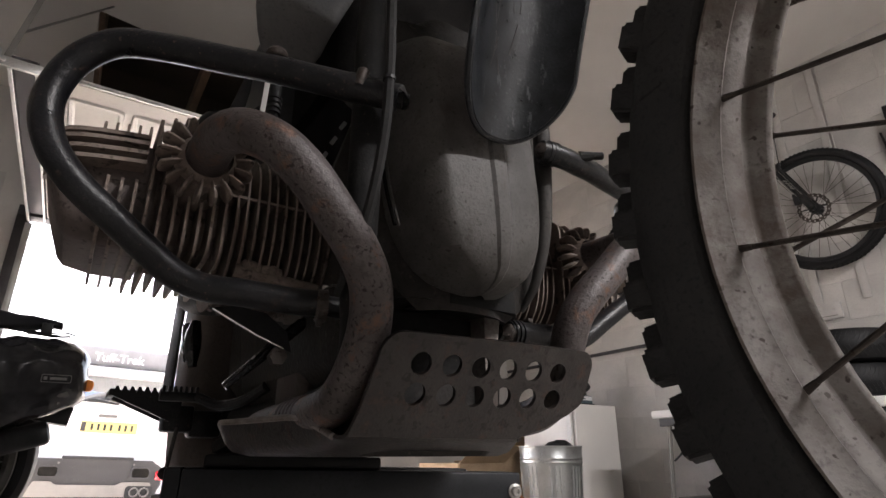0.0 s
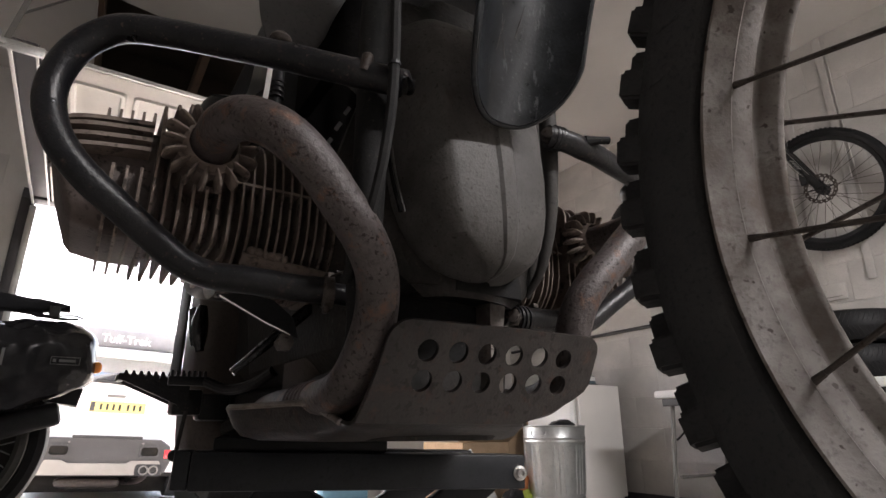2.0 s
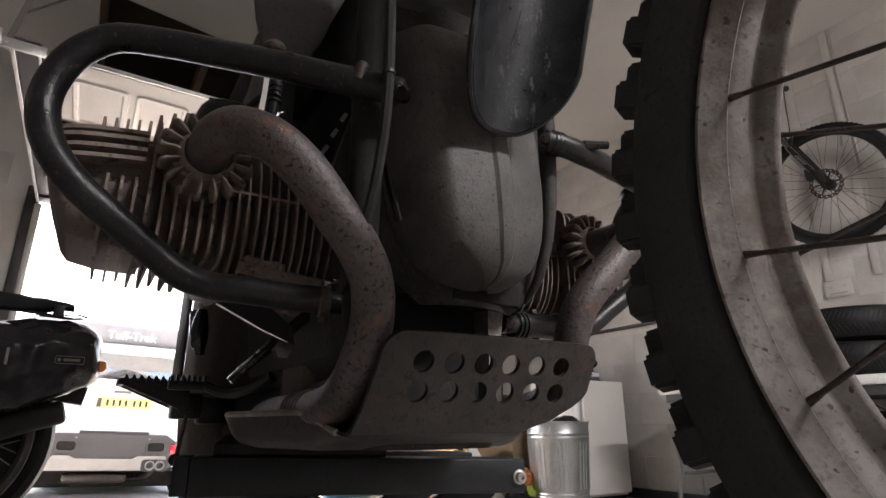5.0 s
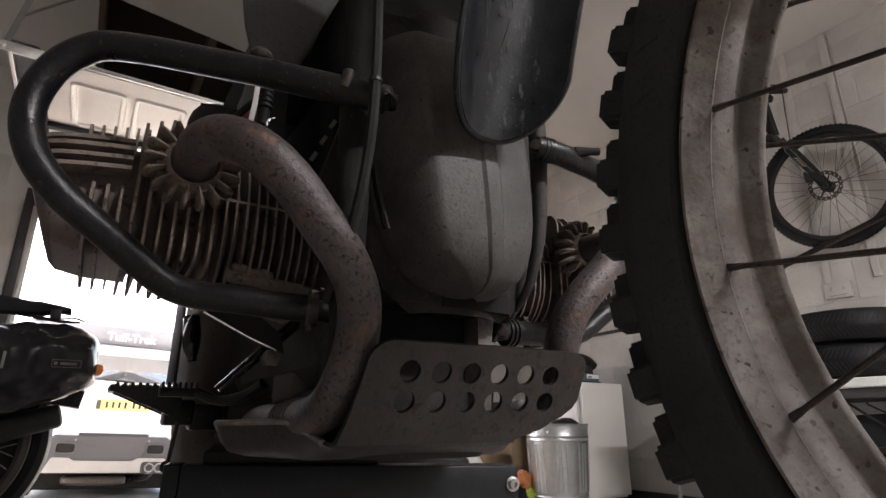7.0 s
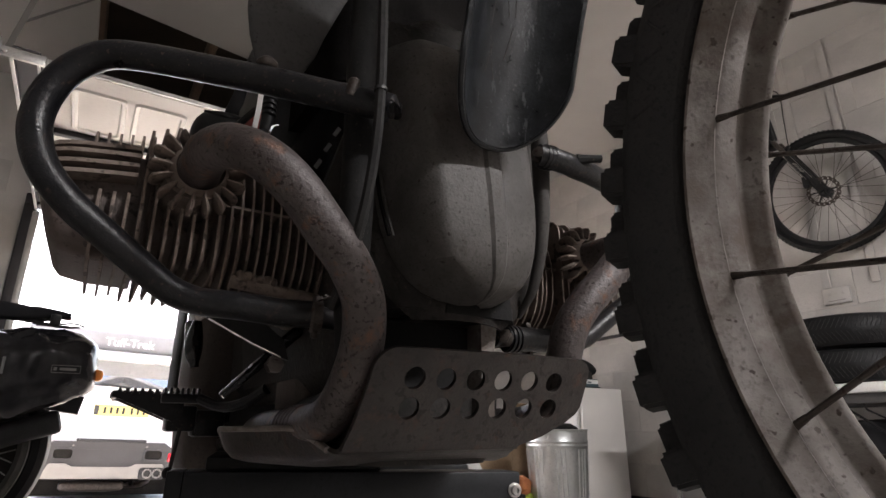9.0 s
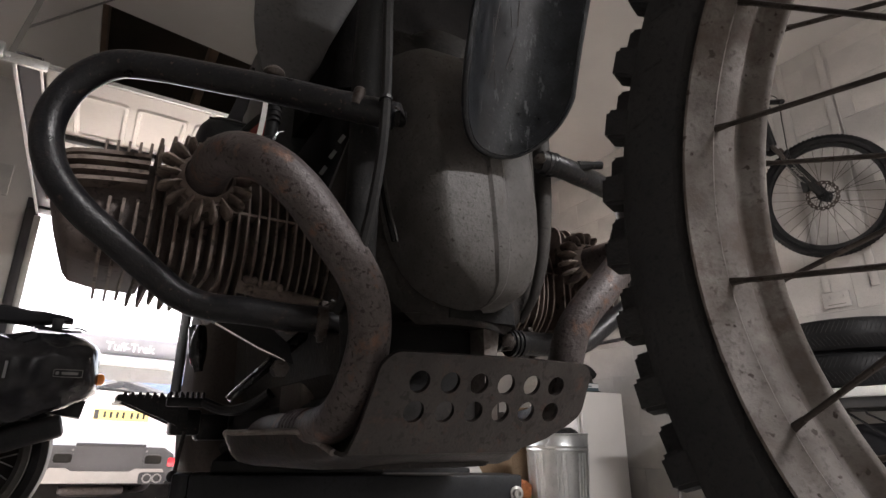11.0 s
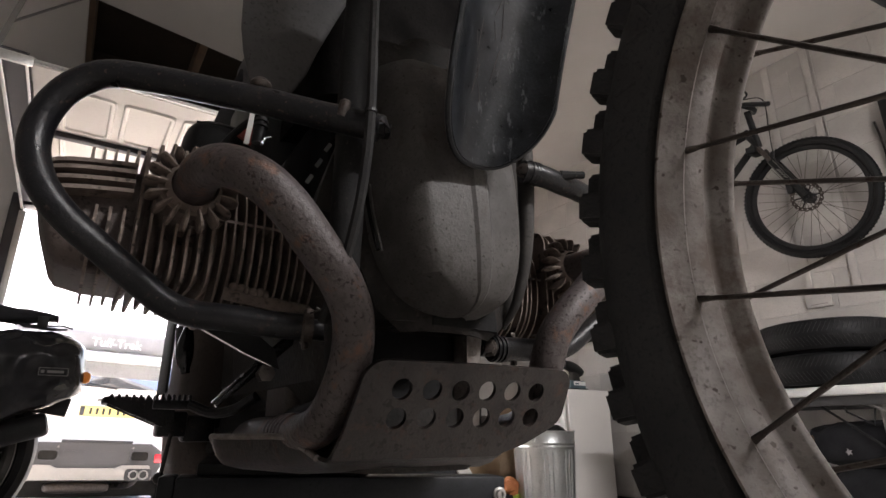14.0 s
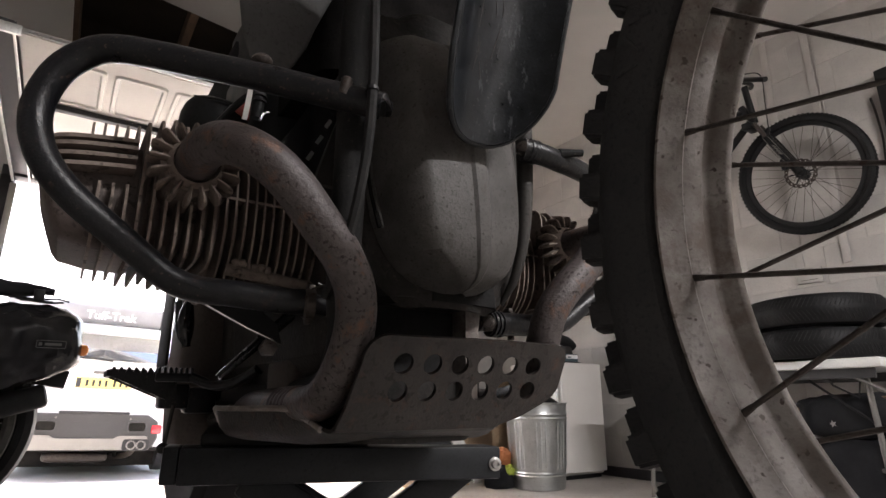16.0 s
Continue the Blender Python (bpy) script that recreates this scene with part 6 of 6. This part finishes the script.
for s in (-1, 1):
    pk = part("bumper_pocket", prism(rounded(0.185, 0.112, 0.035, 4), [rounded(0.160, 0.086, 0.028, 4)], Matrix(((1, 0, 0, BC + s * 0.403), (0, 0, 1, 6.872), (0, 1, 0, 0.305), (0, 0, 0, 1))), 0.028), CAR_GREY, bump)
    # Near-black back puts the shade of the recess into its colour
    part("pocket_shade_back", prism(rounded(0.159, 0.085, 0.028, 4), [], Matrix(((1, 0, 0, BC + s * 0.403), (0, 0, 1, 6.896), (0, 1, 0, 0.305), (0, 0, 0, 1))), 0.003), CAR_UNDER, pk)
    part("reflector", box(BC + s * 0.593 - 0.05, BC + s * 0.593 + 0.05, 6.885, 6.92, 0.24, 0.33, 0.012), RED_LENS, bump)
    part("tail_light", box(CX + s * 0.74 - 0.09, CX + s * 0.74 + 0.09, 7.0, 7.14, 0.62, 0.84, 0.02), RED_LENS, car)
    part("sensor", rod((BC + s * 0.33, 6.898, 0.385), (BC + s * 0.33, 6.89, 0.385), 0.010, 12), CAR_SILVER, bump)
    for y in (7.75, 10.3):
        w = part("wheel", lathe([(0.20, -0.10), (0.30, -0.11), (0.345, -0.09), (0.35, 0.0), (0.345, 0.09), (0.30, 0.11), (0.20, 0.10)], (CX + s * 0.77, y, GZ + 0.35), (1, 0, 0), 40, closed=True), RUBBER, car)
        part("wheel_rim", lathe([(0, -0.03), (0.08, -0.05), (0.20, -0.06), (0.21, -0.09), (0.21, 0.09), (0.20, 0.06), (0, 0.03)], (CX + s * 0.77, y, GZ + 0.35), (1, 0, 0), 32), CAR_SILVER, w)
trim = part("lower_trim", loft([[(BC + x, y, z) for x, z in ((-0.560, 0.078), (-0.550, 0.10), (-0.505, 0.208), (-0.49, 0.217), (-0.36, 0.217), (-0.31, 0.188), (0.20, 0.188), (0.25, 0.217), (0.50, 0.217), (0.512, 0.208), (0.545, 0.10), (0.540, 0.078))] for y in (6.875, 6.96)]), CAR_TRIM, car, "silver lower bumper trim")
for x in (-0.30, -0.08, 0.14):
    part("trim_slot", box(CX + x - 0.07, CX + x + 0.07, 6.870, 6.874, 0.085, 0.115), CAR_TRIM, trim)
part("exhaust_surround", prism(rounded(0.25, 0.115, 0.03, 4), [], Matrix(((1, 0, 0, CX + 0.380), (0, 0, 1, 6.862), (0, 1, 0, 0.127), (0, 0, 0, 1))), 0.01), PLATE_BLACK, trim)
for x in (0.335, 0.427):
    part("tail_pipe", lathe([(0.032, 0.0), (0.044, 0.0), (0.046, 0.03), (0.046, 0.12), (0.034, 0.12), (0.030, 0.03)], (CX + x, 6.95, 0.127), (0, -1, 0), 28, closed=True), CAR_SILVER, car)
part("underbody", box(CX - 0.72, CX + 0.72, 7.55, 11.0, -0.13, 0.09, 0.03), CAR_UNDER, car)
part("floor_pan", box(CX - 0.66, CX + 0.66, 7.0, 7.55, 0.06, 0.10, 0.01), CAR_UNDER, car)
part("exhaust_pipe", tube([(CX + 0.38, 6.96, 0.10), (CX + 0.36, 7.2, 0.02), (CX + 0.30, 7.45, -0.02), (CX + 0.1, 7.7, -0.04)], 0.030, 12), SPOKE_STEEL, car)
for k in (-1, 1):
    part("suspension_arm", tube([(CX + k * 0.25, 7.45, 0.0), (CX + k * 0.45, 7.6, -0.05), (CX + k * 0.66, 7.72, -0.03)], 0.028, 10), CAR_UNDER, car)
    part("damper", rod((CX + k * 0.58, 7.62, -0.04), (CX + k * 0.55, 7.66, 0.12), 0.03, 12), CAR_UNDER, car)
part("rear_axle", rod((CX - 0.7, 7.75, -0.06), (CX + 0.7, 7.75, -0.06), 0.075, 12), CAR_UNDER, car)
part("silencer_box", superellipsoid((CX - 0.12, 7.36, -0.02), 0.30, 0.12, 0.055, 0.5, 28, 14), SPOKE_STEEL, car, "rust-brown silencer box")
win = part("rear_window", loft([[(CX + x, y + dy, z) for x, z, y in ((-0.62, 0.98, 7.025), (0.62, 0.98, 7.025), (0.55, 1.255, 7.165), (-0.55, 1.255, 7.165))] for dy in (0.0, 0.02)]), CAR_GLASS, car, "tinted rear window reflecting the sky")
part("wiper", tube([(CX + 0.04, 7.005, 0.975), (CX - 0.25, 7.015, 1.00)], 0.012, 8, smooth=False), PLATE_BLACK, win)
part("spoiler", loft([[(CX + x, y, z) for x, z in ((-0.55, z0), (0.55, z0), (0.56, z0 + 0.03), (-0.56, z0 + 0.03))] for y, z0 in ((6.97, 1.275), (7.20, 1.34))]), CAR_WHITE, car)
plate = part("number_plate", box(CX - 0.26, CX + 0.26, 7.018, 7.026, 0.68, 0.79, 0.003), PLATE_YELLOW, car, "yellow rear number plate")
for i in range(7):
    x = CX - 0.17 + i * 0.058 + (0.02 if i > 3 else 0)
    part("plate_bar", box(x, x + 0.022, 7.0155, 7.0175, 0.705, 0.768), PLATE_BLACK, plate)
part("plate_band", box(CX - 0.255, CX - 0.215, 7.0155, 7.0175, 0.69, 0.78), CAR_GREY, plate)
part("badge_bar", box(CX - 0.12, CX + 0.05, 7.035, 7.048, 0.835, 0.865, 0.003), CAR_SILVER, car)

awn = thing("roof_awning", (CX + 0.1, 7.35, 1.48), "rolled dark grey awning bag on the car roof, colour lightened for glare", "awning bag")
bm = loft([[(x, 7.32 + y, 1.50 + z) for y, z in rounded(0.20 * k, 0.22 * k, 0.06 * k, 5)] for x, k in ((-0.60, 0.9), (-0.5, 1.0), (0.90, 1.0), (0.98, 0.92))])
part("cover", bm, AWNING, awn)
part("end_strap", loft([[(x, 7.32 + y, 1.50 + z) for y, z in rounded(0.21, 0.23, 0.06, 5)] for x in (0.86, 0.885)], caps=False), CAR_GREY, awn)
letters("Tuff-Trek", 0.126, WHITE_PRINT, "lettering", awn, Matrix(((1, 0, 0, 0.355), (0, 0, -1, 7.216), (0, 1, 0, 1.468), (0, 0, 0, 1))))

# the drive falls a little sideways, and the car leans with it
lean = pose(CX, 0, 0.35) @ Matrix.Rotation(radians(2.2), 4, "Y") @ pose(-CX, 0, -0.35)
for ob in (car, awn):
    ob.matrix_basis = lean @ ob.matrix_basis

# ---- painted blocks of the walls ----


def block_mesh(w, h, d):
    """A wall block: face at -z, w along x, h along y."""
    bm = box(-w / 2, w / 2, -h / 2, h / 2, 0, d)
    bmesh.ops.bevel(bm, geom=[e for e in bm.edges if all(v.co.z > d / 2 for v in e.verts)], offset=0.0015, segments=1, affect="EDGES")
    return piece_mesh("block", bm, WALL_PAINT)


BW, BH = 0.45, 0.225
full_block = block_mesh(BW - 0.003, BH - 0.003, 0.003)


def lay_blocks(parent, place, u0, u1, v0, v1, skip=None):
    """Courses of blocks in running bond; place(u, v) gives the pose of a block's back."""
    rows_n = int(round((v1 - v0) / BH))
    for j in range(rows_n):
        v = v0 + (j + 0.5) * BH
        u = u0 + (BW / 2 if j % 2 else 0)
        while u < u1:
            c = u + BW / 2
            if c + BW / 2 <= u1 + 0.01 and not (skip and skip(c, v)):
                ob = new("block", full_block)
                ob.parent = parent
                ob.matrix_basis = place(c, v) @ Matrix.Rotation(0.004 * random.uniform(-1, 1), 4, "Z") @ Matrix.Translation((0, 0, random.uniform(-0.0008, 0.0)))
            u += BW


lay_blocks(wall_east, lambda u, v: Matrix(((0, 0, -1, X_E), (1, 0, 0, u), (0, 1, 0, v), (0, 0, 0, 1))), 0.2, 4.3, 0.07, CEIL)
lay_blocks(wall_north, lambda u, v: Matrix(((1, 0, 0, u), (0, 0, -1, Y_N), (0, 1, 0, v), (0, 0, 0, 1))), X_W, DOOR_X0 - 0.08, 0.0, 2.48)
